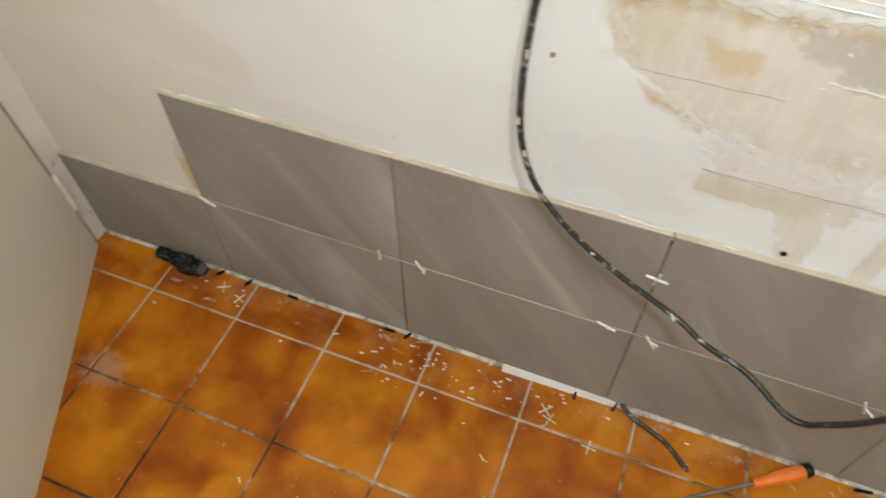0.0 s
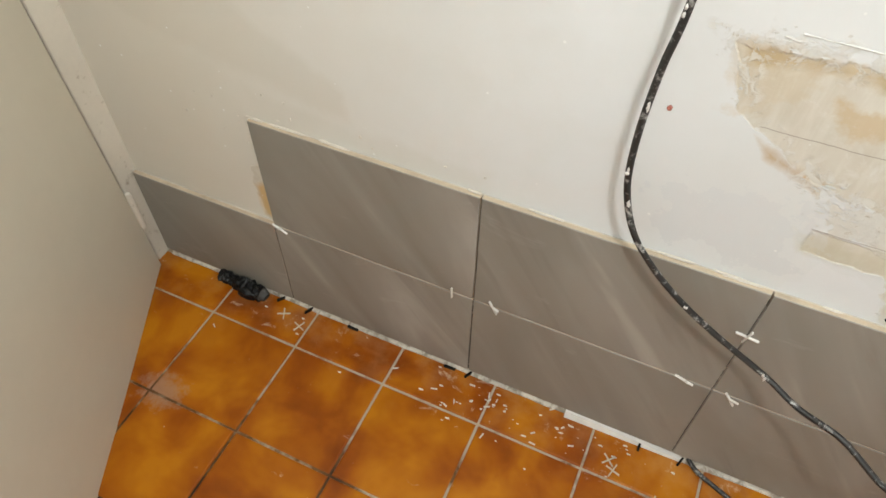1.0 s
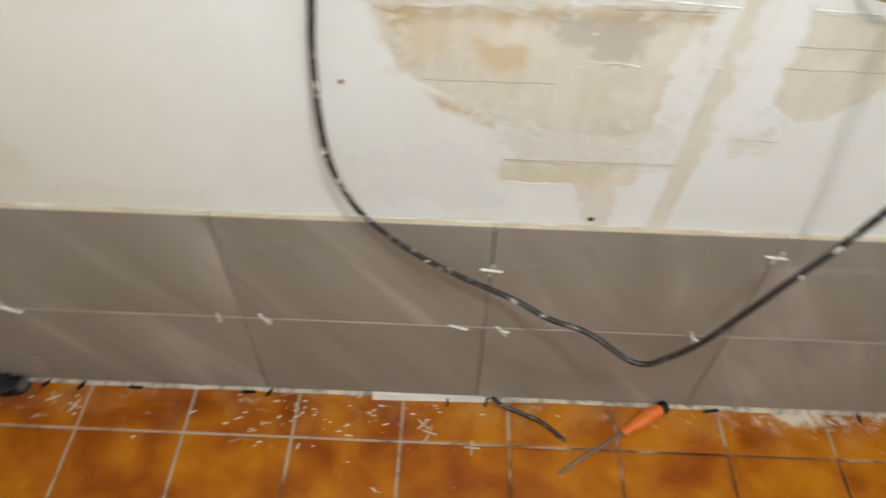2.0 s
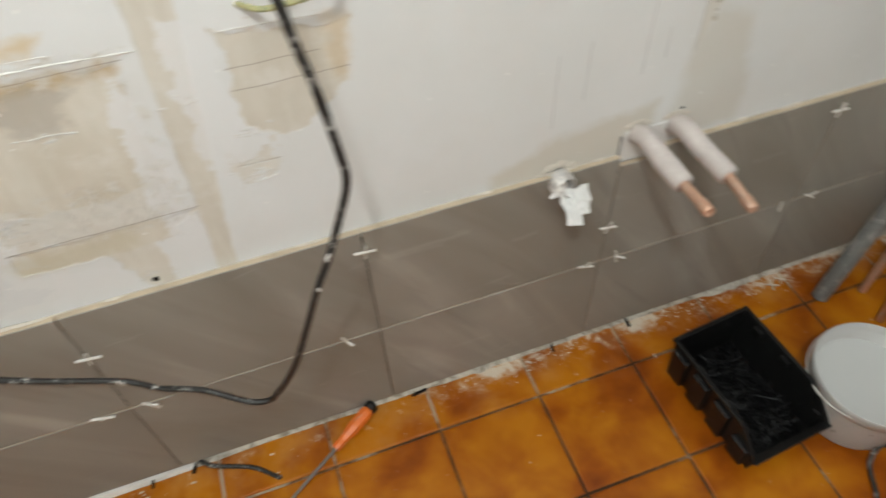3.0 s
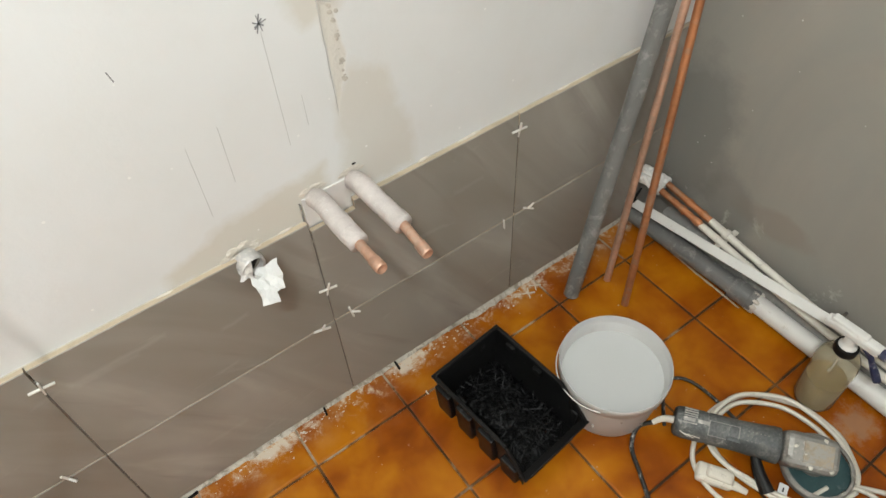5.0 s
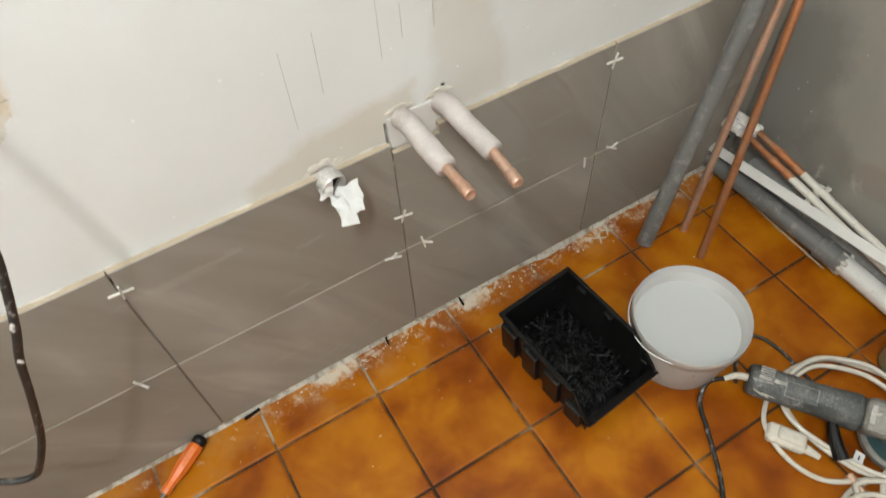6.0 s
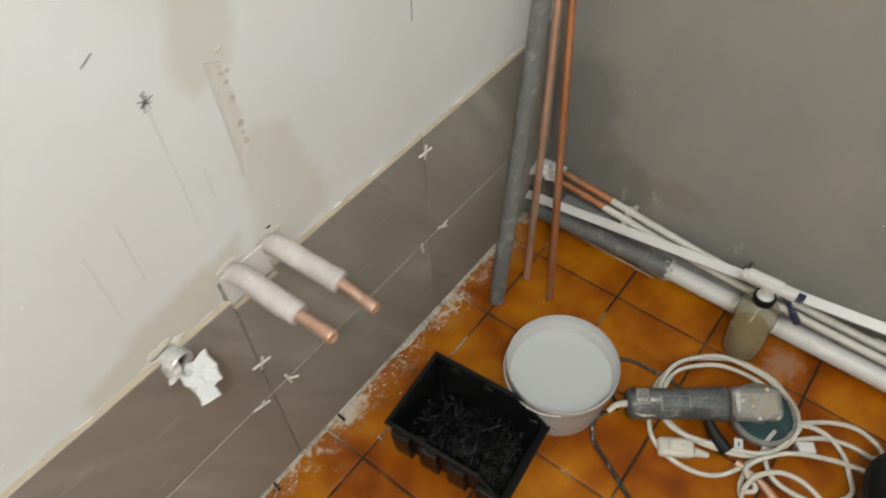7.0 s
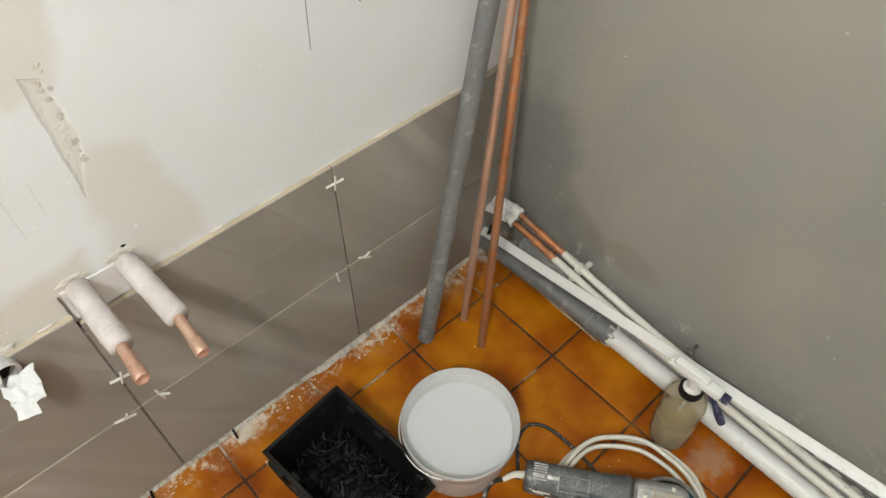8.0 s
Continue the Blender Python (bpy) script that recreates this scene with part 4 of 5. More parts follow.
# ---- insulated copper stubs ----
def stub(base, joint, tip):
    ob = thing("pipe_stub", base, "copper water pipe stub in pale foam insulation", "pipe", "pipe stubs from the wall")
    b, j, t = Vector(base), Vector(joint), Vector(tip)
    way = (t - j).normalized()
    ripple = lambda u: 0.0154 * (1 + 0.016 * math.sin(u * 190) + 0.02 * math.sin(u * 9 + t.x * 40)) * (0.93 if u > 0.985 else 1.0)
    part("insulation", tube([b + Vector((0, 0.02, -0.012)), b + Vector((0, 0.002, -0.003)), b + Vector((0, -0.018, 0.003)), b.lerp(j, 0.45), b.lerp(j, 0.8), j], ripple, 18, 26, wave=0.06), FOAM, ob, "ribbed pale foam sleeve", smooth=True)
    rnd = random.Random(int(t.x * 1000))
    for k in range(7):
        c = b.lerp(j, 0.12 + 0.05 * k) + Vector((rnd.uniform(-0.009, 0.004), 0, 0.0135))
        part("paint_flake", lump(c, (0.0012, rnd.uniform(0.002, 0.004), 0.0012), k, 1.0, 1), PAPER, ob, "flake of white paint")
    part("copper_pipe", pipe(j - way * 0.01, t - way * 0.022, 0.0075, 0.001), COPPER, ob, "bare copper pipe", smooth=False)
    part("end_cap", lathe([(0.0077, 0), (0.0086, 0.0006), (0.0087, 0.0195), (0.0080, 0.0218), (0.0070, 0.0226), (0.0060, 0.0212), (0, 0.0206)], 18, along(t - way * 0.023, t)), COPPER, ob, "copper end cap", smooth=True)
    part("collar", merge(*[lump(b + Vector((0.015 * math.cos(a), 0.0115, 0.015 * math.sin(a))), (0.009, 0.0012, 0.0035), a * 7, 1.0, 3) for a in (0.6, 1.2, 1.9, 2.5)]), WHITE_PLASTER, ob, "crumbled plaster collar")


stub((0.829, 0.0, 0.535), (0.831, -0.110, 0.535), (0.829, -0.172, 0.542))
stub((0.893, 0.0, 0.533), (0.900, -0.114, 0.529), (0.897, -0.177, 0.526))
tagged(part("plaster_patch", box(0.808, 0.884, 0.0094, WALL_Y, 0.479, 0.536, 0.0010), simple("fresh_filler", (0.72, 0.71, 0.69), 0.7, vary=0.08, scale=60)), "white filler patch between the two pipe stubs", "plaster patch")

tagged(part("wall_slot", box(0.8030, 0.8052, 0.0080, WALL_Y, 0.490, 0.530, 0.0004), GREY_DUSTY), "dark open gap beside the filler patch", "gap")
tagged(part("drilled_hole", lump((0.899, WALL_Y - 0.0005, 0.5535), (0.0034, 0.0016, 0.0018), 3, 1.0, 2), WEDGE_BLACK), "small dark hole above a pipe stub", "hole")

# ---- taped outlet stuffed with paper ----
outlet = thing("taped_outlet", (0.712, 0.0, 0.478), "drain outlet wrapped in foil tape and stuffed with white paper", "pipe outlet")
O = pose(0.706, 0.010, 0.483, 96, 0, 8)
part("pipe_end", lathe([(0.0155, 0.0), (0.0195, 0.0), (0.0200, 0.010), (0.0196, 0.020), (0.0186, 0.0225), (0.0162, 0.0215), (0.0155, 0.012)], 28, O, closed=True), FOIL, outlet, "crumpled silver tape")
part("bore", lathe([(0, 0.012), (0.0158, 0.012)], 20, O), WEDGE_BLACK, outlet, "dark open bore")


def crumple(origin, across, down, nu, nv, fold, seed):
    """A torn sheet of stiff paper: a thin slab with broad flat folds and a ragged outline."""
    rnd = random.Random(seed)
    o, u, v = Vector(origin), Vector(across), Vector(down)
    n = u.cross(v).normalized()
    bm = bmesh.new()
    top, low = [], []
    for j in range(nv + 1):
        ra, rb = [], []
        for i in range(nu + 1):
            a, b = i / nu - 0.5, j / nv
            rim = 1 if i in (0, nu) or j in (0, nv) else 0
            c = o + u * (a + rnd.uniform(-0.06, 0.06) * (1 + 0.6 * rim)) + v * (b + rnd.uniform(-0.05, 0.05) * (1 + 0.6 * rim)) + n * rnd.uniform(-fold, fold)
            ra.append(bm.verts.new(c + n * 0.0006))
            rb.append(bm.verts.new(c - n * 0.0006))
        top.append(ra)
        low.append(rb)
    for j in range(nv):
        for i in range(nu):
            bm.faces.new((top[j][i], top[j][i + 1], top[j + 1][i + 1], top[j + 1][i]))
            bm.faces.new((low[j][i], low[j + 1][i], low[j + 1][i + 1], low[j][i + 1]))
    edge = [(0, i) for i in range(nu)] + [(j, nu) for j in range(nv)] + [(nv, i) for i in range(nu, 0, -1)] + [(j, 0) for j in range(nv, 0, -1)]
    for p, q in zip(edge, edge[1:] + edge[:1]):
        bm.faces.new((top[p[0]][p[1]], low[p[0]][p[1]], low[q[0]][q[1]], top[q[0]][q[1]]))
    bmesh.ops.triangulate(bm, faces=bm.faces)
    return bm


part("paper_wad", crumple((0.722, -0.016, 0.480), (0.036, -0.006, 0.010), (-0.006, -0.036, -0.024), 4, 4, 0.0042, 6), PAPER, outlet, "torn white paper")
part("paper_fold", crumple((0.712, -0.018, 0.476), (0.032, 0.008, -0.004), (0.002, -0.028, -0.022), 4, 4, 0.0050, 15), PAPER, outlet, "torn white paper")
part("paper_tip", crumple((0.708, -0.044, 0.462), (0.022, -0.005, -0.003), (-0.003, -0.017, -0.012), 3, 2, 0.0028, 9), PAPER, outlet, "torn white paper")
part("foil_flap", crumple((0.698, -0.012, 0.494), (0.018, -0.008, 0.008), (-0.006, -0.006, -0.020), 3, 3, 0.0028, 23), FOIL, outlet, "torn silver tape")
part("collar", merge(*[lump((0.706 + r * math.cos(a), 0.0095, 0.485 + r * math.sin(a)), (0.0095, 0.0022, 0.0060), a * 3, 1.0, 3) for a, r in ((0.7, 0.026), (1.4, 0.025), (2.1, 0.026), (2.7, 0.028), (3.2, 0.029), (3.7, 0.028))]), WHITE_PLASTER, outlet, "crumbled plaster collar")

# ---- pipes leaning in the corner ----
leaning = thing("grey_pvc_pipe", (1.310, -0.090, 0), "grey plastic pipe leaning into the corner", "pipe")
part("tube", pipe((1.310, -0.0905, 0.004), (1.587, -0.0095, 1.0), 0.0165, 0.0025, 24), GREY_PVC, leaning, smooth=False)
c1 = thing("copper_pipe", (1.4015, -0.109, 0), "bright copper pipe leaning into the corner", "pipe", "copper pipes in the corner")
part("tube", pipe((1.4015, -0.1092, 0.002), (1.607, -0.0038, 0.88), 0.0076, 0.001, 18), COPPER, c1)
c2 = thing("copper_pipe", (1.383, -0.181, 0), "dull brown copper pipe leaning into the corner", "pipe", "copper pipes in the corner")
part("tube", pipe((1.383, -0.181, 0.002), (1.622, -0.0045, 0.88), 0.0078, 0.001, 18), COPPER_DULL, c2)

# ---- pipes along the grey wall ----
drain = thing("drain_pipe", (1.585, -0.36, 0.0), "grey and white plastic drain pipe along the wall foot", "pipe")
part("grey_length", pipe((1.572, 0.0, 0.030), (1.583, -0.32, 0.031), 0.020, 0.0025, 24), GREY_PVC, drain, "grey plastic length")
part("coupling", lathe([(0.0203, 0), (0.0243, 0.0), (0.0252, 0.003), (0.0252, 0.012), (0.0243, 0.015), (0.0243, 0.042), (0.0252, 0.045), (0.0252, 0.054), (0.0243, 0.057), (0.0203, 0.057)], 28, along((1.5825, -0.300, 0.031), (1.5855, -0.36, 0.031)), closed=True), GREY_PVC, drain, "grey coupling sleeve")
part("white_length", pipe((1.5855, -0.352, 0.030), (1.577, -1.35, 0.030), 0.0205, 0.0025, 28), WHITE_PVC, drain, "white plastic length", smooth=False)
part("sealant", merge(*[lump((1.5855 + 0.022 * math.cos(a), -0.357 - 0.006 * math.sin(a * 3), 0.031 + 0.022 * math.sin(a)), (0.006, 0.009, 0.006), a * 2, 1.0, 1) for a in (0.4, 1.0, 1.6, 2.3, 2.9, 3.5, 4.1)]), WHITE_PLASTER, drain, "white sealant smeared at the joint")

# added tube that fills the grey band at the wall foot behind the drain
rear = thing("rear_pipe", (1.618, -0.7, 0), "dusty grey tube added to fill the grey band behind the white pipe", "pipe")
part("tube", pipe((1.619, -0.075, 0.047), (1.619, -1.40, 0.047), 0.0235, 0.0025, 24), GREY_DUSTY, rear)
part("dust_ridge", merge(*[lump((1.628 + 0.004 * math.sin(k * 2.3), -0.55 - 0.036 * k, 0.069), (0.004, 0.012, 0.0016), k * 1.3, 1.0, 1) for k in range(16)]), WHITE_PLASTER, rear, "pale dust lying on the pipe")


def supply(x, rise, label):
    ob = thing("water_pipe", (x, -0.3, 0.1), label, "pipe", "water pipes along the grey wall")
    pts = [(x, 0.004, 0.150 + rise), (x, -0.06, 0.146 + rise), (x, -0.22, 0.126 + rise), (x, -0.45, 0.099 + rise), (x, -0.82, 0.084 + rise), (x, -1.35, 0.075 + rise)]
    part("wrapped_bend", tube([(x - 0.012, 0.006, 0.149 + rise), (x - 0.004, -0.018, 0.149 + rise), (x, -0.045, 0.1470 + rise), (x, -0.066, 0.1450 + rise)], 0.0115, 14, 5, wave=0.35), TAPE, ob, "white bandage over the bend")
    part("bare_copper", tube(pts[1:3], lambda u: 0.0072 + (0.0016 if 0.38 < u < 0.46 or 0.66 < u < 0.74 else 0.0), 12, 24), COPPER_DULL, ob, "bare copper length with soldered sleeves")
    part("painted_length", tube([(x, -0.190 - rise, 0.1300 + rise)] + pts[2:], 0.0080, 12, 8, wave=0.05), CREAM_PAINT, ob, "cream painted length", smooth=True)
    return ob


supply(1.604, 0.0, "cream painted water pipe with a bare copper end")
supply(1.586, -0.010, "cream painted water pipe beside its twin")
clip = thing("pipe_clip", (1.60, -0.235, 0.115), "white plastic pipe clip on the grey wall", "pipe clip")
part("saddle", merge(box(1.578, X1, -0.240, -0.228, 0.101, 0.109, 0.002), lathe([(0.0088, 0), (0.0115, 0), (0.0115, 0.012), (0.0088, 0.012)], 16, pose(1.604, -0.240, 0.1235, -90), closed=True)), CREAM_PAINT, clip)

trunking = thing("cable_trunking", (1.565, -0.2, 0.09), "long narrow white plastic trunking lying across the pipes", "trunking")
a, b = Vector((1.563, 0.0, 0.072)), Vector((1.584, -1.30, 0.236))
L = (b - a).length
T = look(a, b)
part("base", box(-0.0095, 0.0095, -0.004, 0.0012, -L, 0.0, 0.0008, T @ pose(0, 0, 0, 0, 0, -40)), WHITE_PVC, trunking, "narrow plastic channel")
part("lid", box(-0.0103, 0.0103, 0.0016, 0.0045, -L, 0.0, 0.0012, T @ pose(0, 0, 0, 0, 0, -40)), WHITE_PVC, trunking)

upper = thing("pipe_bracket", (1.63, -0.50, 0.125), "small dark metal pipe bracket on the wall", "bracket")
part("clamp", merge(box(1.622, X1, -0.500, -0.494, 0.098, 0.102, 0.001), box(1.616, 1.626, -0.504, -0.488, 0.095, 0.104, 0.002)), STEEL, upper)


tie = thing("cable_tie", (1.575, -0.02, 0.10), "black cable tie round the pipes in the corner", "cable tie")
part("loop", tube([(1.575, -0.022, 0.118), (1.558, -0.024, 0.100), (1.556, -0.022, 0.085), (1.568, -0.018, 0.076)], 0.0030, 8, 6), WEDGE_BLACK, tie)
part("lock", box(-0.004, 0.004, -0.003, 0.003, -0.004, 0.004, 0.001, pose(1.556, -0.025, 0.092, 20, 10, 0)), WEDGE_BLACK, tie)
tag = thing("paper_tag", (1.285, -0.655, 0), "small white tag lying beside the grinder disc", "tag")
part("card", box(-0.011, 0.011, -0.008, 0.008, 0.004, 0.0055, 0.0004, pose(1.300, -0.634, 0.014, 6, -8, 25)), PAPER, tag)
part("printed_bar", box(-0.004, 0.004, -0.0012, 0.0012, 0.0056, 0.0060, 0, pose(1.300, -0.634, 0.014, 6, -8, 25)), WEDGE_BLACK, tag)


# ---- open-fronted bin of tile wedges ----
def storage_bin():
    ob = thing("storage_bin", (1.008, -0.236, 0), "black open-fronted plastic bin full of tile wedges", "bin", turn=5)
    m = pose(1.009, -0.235, 0, 0, 0, 5.2)
    hw, hl, tall, low, t = 0.0805, 0.117, 0.112, 0.058, 0.0028

    def panel(quad, thick):
        """A plate from four corners, with thickness along its normal."""
        bm = bmesh.new()
        q = [Vector(c) for c in quad]
        n = (q[1] - q[0]).cross(q[3] - q[0]).normalized() * thick
        va = [bm.verts.new(c) for c in q]
        vb = [bm.verts.new(c + n) for c in q]
        bm.faces.new(va)
        bm.faces.new(vb[::-1])
        for i in range(4):
            bm.faces.new((va[i], va[(i + 1) % 4], vb[(i + 1) % 4], vb[i]))
        bmesh.ops.transform(bm, matrix=m, verts=bm.verts)
        return bm

    bw, bl = hw - 0.012, hl - 0.010
    part("base", box(-bw, bw, -bl, bl, 0.001, 0.004, 0.001, m), BIN_BLACK, ob)
    for s in (-1, 1):
        side = part("side_wall", merge(panel(((s * bw, -bl, 0.002), (s * bw, bl, 0.002), (s * hw, hl, tall), (s * hw, -hl * 0.60, tall)), -s * t), panel(((s * bw, -bl, 0.002), (s * hw, -hl * 0.60, tall), (s * hw, -hl * 0.99, low), (s * (bw + 0.003), -bl, 0.003)), -s * t)), BIN_BLACK, ob)
        part("rim", merge(box(s * hw - 0.004, s * hw + 0.004, -hl * 0.60, hl, tall - 0.004, tall + 0.002, 0.0012, m),
                          tube([m @ Vector((s * hw, -hl * 0.60, tall - 0.001)), m @ Vector((s * hw, -hl, low))], 0.0038, 8, 1)), BIN_BLACK, ob)
        for k in range(4):
            y = -hl * 0.70 + k * 0.057
            z1 = tall * (0.60 if k == 0 else 0.86)
            part("rib", box(-0.0065, 0.0065, -0.019, 0.019, 0.010, z1, 0.003, m @ pose(s * (hw - 0.0055), y, 0, 0, s * 4.5, 0), 2), BIN_BLACK, side)
    part("back_wall", panel(((-bw, bl, 0.002), (bw, bl, 0.002), (hw, hl, tall), (-hw, hl, tall)), t), BIN_BLACK, ob)
    part("back_rim", box(-hw - 0.004, hw + 0.004, hl - 0.004, hl + 0.004, tall - 0.004, tall + 0.002, 0.0012, m), BIN_BLACK, ob)
    front = part("front_wall", panel(((-bw, -bl, 0.002), (bw, -bl, 0.002), (hw, -hl, low), (-hw, -hl, low)), -t), BIN_BLACK, ob)
    part("front_lip", box(-hw - 0.003, hw + 0.003, -0.010, 0.008, -0.0016, 0.0016, 0.0010, m @ pose(0, -hl + 0.002, low, -28, 0, 0)), BIN_BLACK, ob)
    part("label_holder", box(-hw * 0.7, hw * 0.7, -hl - 0.003, -hl + 0.006, 0.012, low - 0.016, 0.001, m @ pose(0, 0.006, 0)), BIN_BLACK, front)
    for sx, y in ((1, 0.07), (1, 0.0), (-1, 0.05)):
        part("stacking_lug", box(-0.004, 0.004, -0.010, 0.010, -0.009, 0.006, 0.001, m @ pose(sx * (hw - 0.008), y, tall - 0.012)), BIN_BLACK, ob)
    # a heap of thin wedges and clips
    rnd = random.Random(21)
    blades = []
    for i in range(900):
        x, y = rnd.uniform(-bw + 0.012, bw - 0.012), rnd.uniform(-bl + 0.012, bl - 0.012)
        heap = 0.026 + 0.024 * max(0.0, 1 - (x / bw) ** 2) * max(0.0, 1 - (y / bl) ** 2)
        z = heap * rnd.uniform(0.70, 1.06)
        ln = rnd.uniform(0.008, 0.019)
        blades.append(box(-ln, ln, -0.0008, 0.0008, -0.0006, 0.0006, 0, m @ pose(x, y, z, rnd.uniform(-30, 30), rnd.uniform(-28, 28), rnd.uniform(0, 180))))
    bed = bmesh.new()
    bmesh.ops.create_grid(bed, x_segments=14, y_segments=18, size=1.0)
    for v in bed.verts:
        x, y = v.co.x * bw, v.co.y * bl
        v.co = m @ Vector((x, y, 0.018 + 0.024 * (1 - v.co.x ** 2) * (1 - v.co.y ** 2) + 0.003 * noise.noise((x * 70, y * 70, 0))))
    tagged(part("wedge_fill", merge(bed, *blades), WEDGE_GLOSS, ob, "heap of thin black plastic wedges"), kind="stuff")


storage_bin()


# ---- bucket ----
def bucket():
    ob = thing("bucket", (1.194, -0.313, 0), "white plastic bucket of milky water on the floor tiles", "bucket")
    m = pose(1.194, -0.313, 0)
    body = part("body", lathe([(0, 0.004), (0.070, 0.004), (0.082, 0.001), (0.086, 0.003), (0.087, 0.006), (0.099, 0.112), (0.099, 0.113), (0.097, 0.113), (0.0845, 0.009), (0.0, 0.008)], 64, m), BUCKET, ob, smooth=True)
    part("rim", lathe([(0.097, 0.108), (0.1005, 0.106), (0.1018, 0.107), (0.1020, 0.117), (0.1028, 0.119), (0.1030, 0.128), (0.1022, 0.1312), (0.1014, 0.1316), (0.1004, 0.130), (0.0972, 0.108)], 64, m, closed=True), BUCKET, ob, smooth=True)
    part("water", lathe([(0, 0.090), (0.0940, 0.090)], 48, m), FILL, ob, "milky white water", smooth=True)
    bail = [m @ Vector(((0.1030 + 0.003 * math.sin(math.pi * k / 14)) * math.cos(radians(85 + 125 * k / 14)), (0.1030 + 0.003 * math.sin(math.pi * k / 14)) * math.sin(radians(85 + 125 * k / 14)), 0.118 - 0.010 * math.sin(math.pi * k / 14))) for k in range(15)]
    part("bail", tube(bail, 0.0013, 8, 3), WHITE_PVC, ob, "thin white wire handle")
    for a in (3.6, 4.1, 4.6, 5.0):
        part("splash", lump(m @ Vector((0.094 * math.cos(a), 0.094 * math.sin(a), 0.06 + 0.02 * math.sin(5 * a))), (0.003, 0.003, 0.002), a, 1, 1), MORTAR, body, "speck of mortar")


bucket()


# ---- spray bottle ----
def bottle():
    at = (1.509, -0.556)
    ob = thing("spray_bottle", (*at, 0), "cloudy plastic spray bottle half full, with white head and navy trigger", "spray bottle")
    m = pose(*at, 0, -2.0, 1.0, 0) @ Matrix.Diagonal((1.1, 1.1, 1.0, 1.0))
    outer = [(0.026, 0.001), (0.0315, 0.004), (0.0335, 0.012), (0.0335, 0.082), (0.0315, 0.090), (0.0325, 0.097), (0.0345, 0.104), (0.0345, 0.124), (0.0315, 0.142), (0.024, 0.156), (0.0165, 0.162), (0.0150, 0.170)]
    inner = [(max(0.001, r - 0.0013), z + (0.002 if z < 0.01 else 0.0)) for r, z in outer]
    shell = part("shell", lathe([(0, 0.001)] + outer + inner[::-1] + [(0, 0.003)], 40, m), CLEAR, ob, smooth=True)
    part("liquid", lathe([(0, 0.0045), (0.0285, 0.0045), (0.0318, 0.013), (0.0320, 0.078), (0, 0.078)], 40, m), LIQUID, shell, "straw-coloured liquid")
    part("collar", lathe([(0.0145, 0.160), (0.0175, 0.160), (0.0185, 0.163), (0.0185, 0.174), (0.0172, 0.177), (0.0145, 0.177)], 28, m, closed=True), BIN_BLACK, ob, "black collar ring")
    part("neck", lathe([(0, 0.164), (0.0140, 0.164), (0.0142, 0.178), (0.0105, 0.184), (0.0095, 0.206), (0, 0.206)], 24, m), WHITE_PVC, ob, "white neck")
    head = part("spray_head", merge(box(-0.0095, 0.0095, -0.044, 0.036, 0.198, 0.217, 0.005, m, 2), box(-0.0075, 0.0075, -0.020, 0.040, 0.211, 0.222, 0.0035, m, 2), lathe([(0, 0), (0.0085, 0.0), (0.0095, 0.003), (0.0095, 0.016), (0.0075, 0.020), (0, 0.020)], 16, m @ pose(0, 0.046, 0.207, 90))), WHITE_PVC, ob, "white spray head")
    part("nozzle", lathe([(0, 0), (0.0085, 0.0), (0.0095, 0.002), (0.0095, 0.011), (0.0080, 0.013), (0.0025, 0.013), (0.0020, 0.010), (0, 0.010)], 6, m @ pose(0, -0.042, 0.207, 90)), NAVY, head, "navy nozzle")
    T = [m @ Vector(q) for q in ((0.0, -0.018, 0.202), (-0.001, -0.030, 0.192), (-0.002, -0.045, 0.172), (-0.003, -0.062, 0.148))]
    part("trigger", merge(tube(T, lambda u: 0.0062 + 0.0012 * math.sin(u * 9), 12, 6), lump(T[2] + Vector((-0.003, 0, 0.003)), (0.004, 0.005, 0.003), 2, 1.0, 2)), NAVY, ob, "navy trigger smeared with plaster")
    part("dip_tube", tube([m @ Vector(q) for q in ((0, 0, 0.165), (0.004, 0.002, 0.09), (0.012, 0.006, 0.079))], 0.002, 8, 4), WHITE_PVC, shell)


bottle()


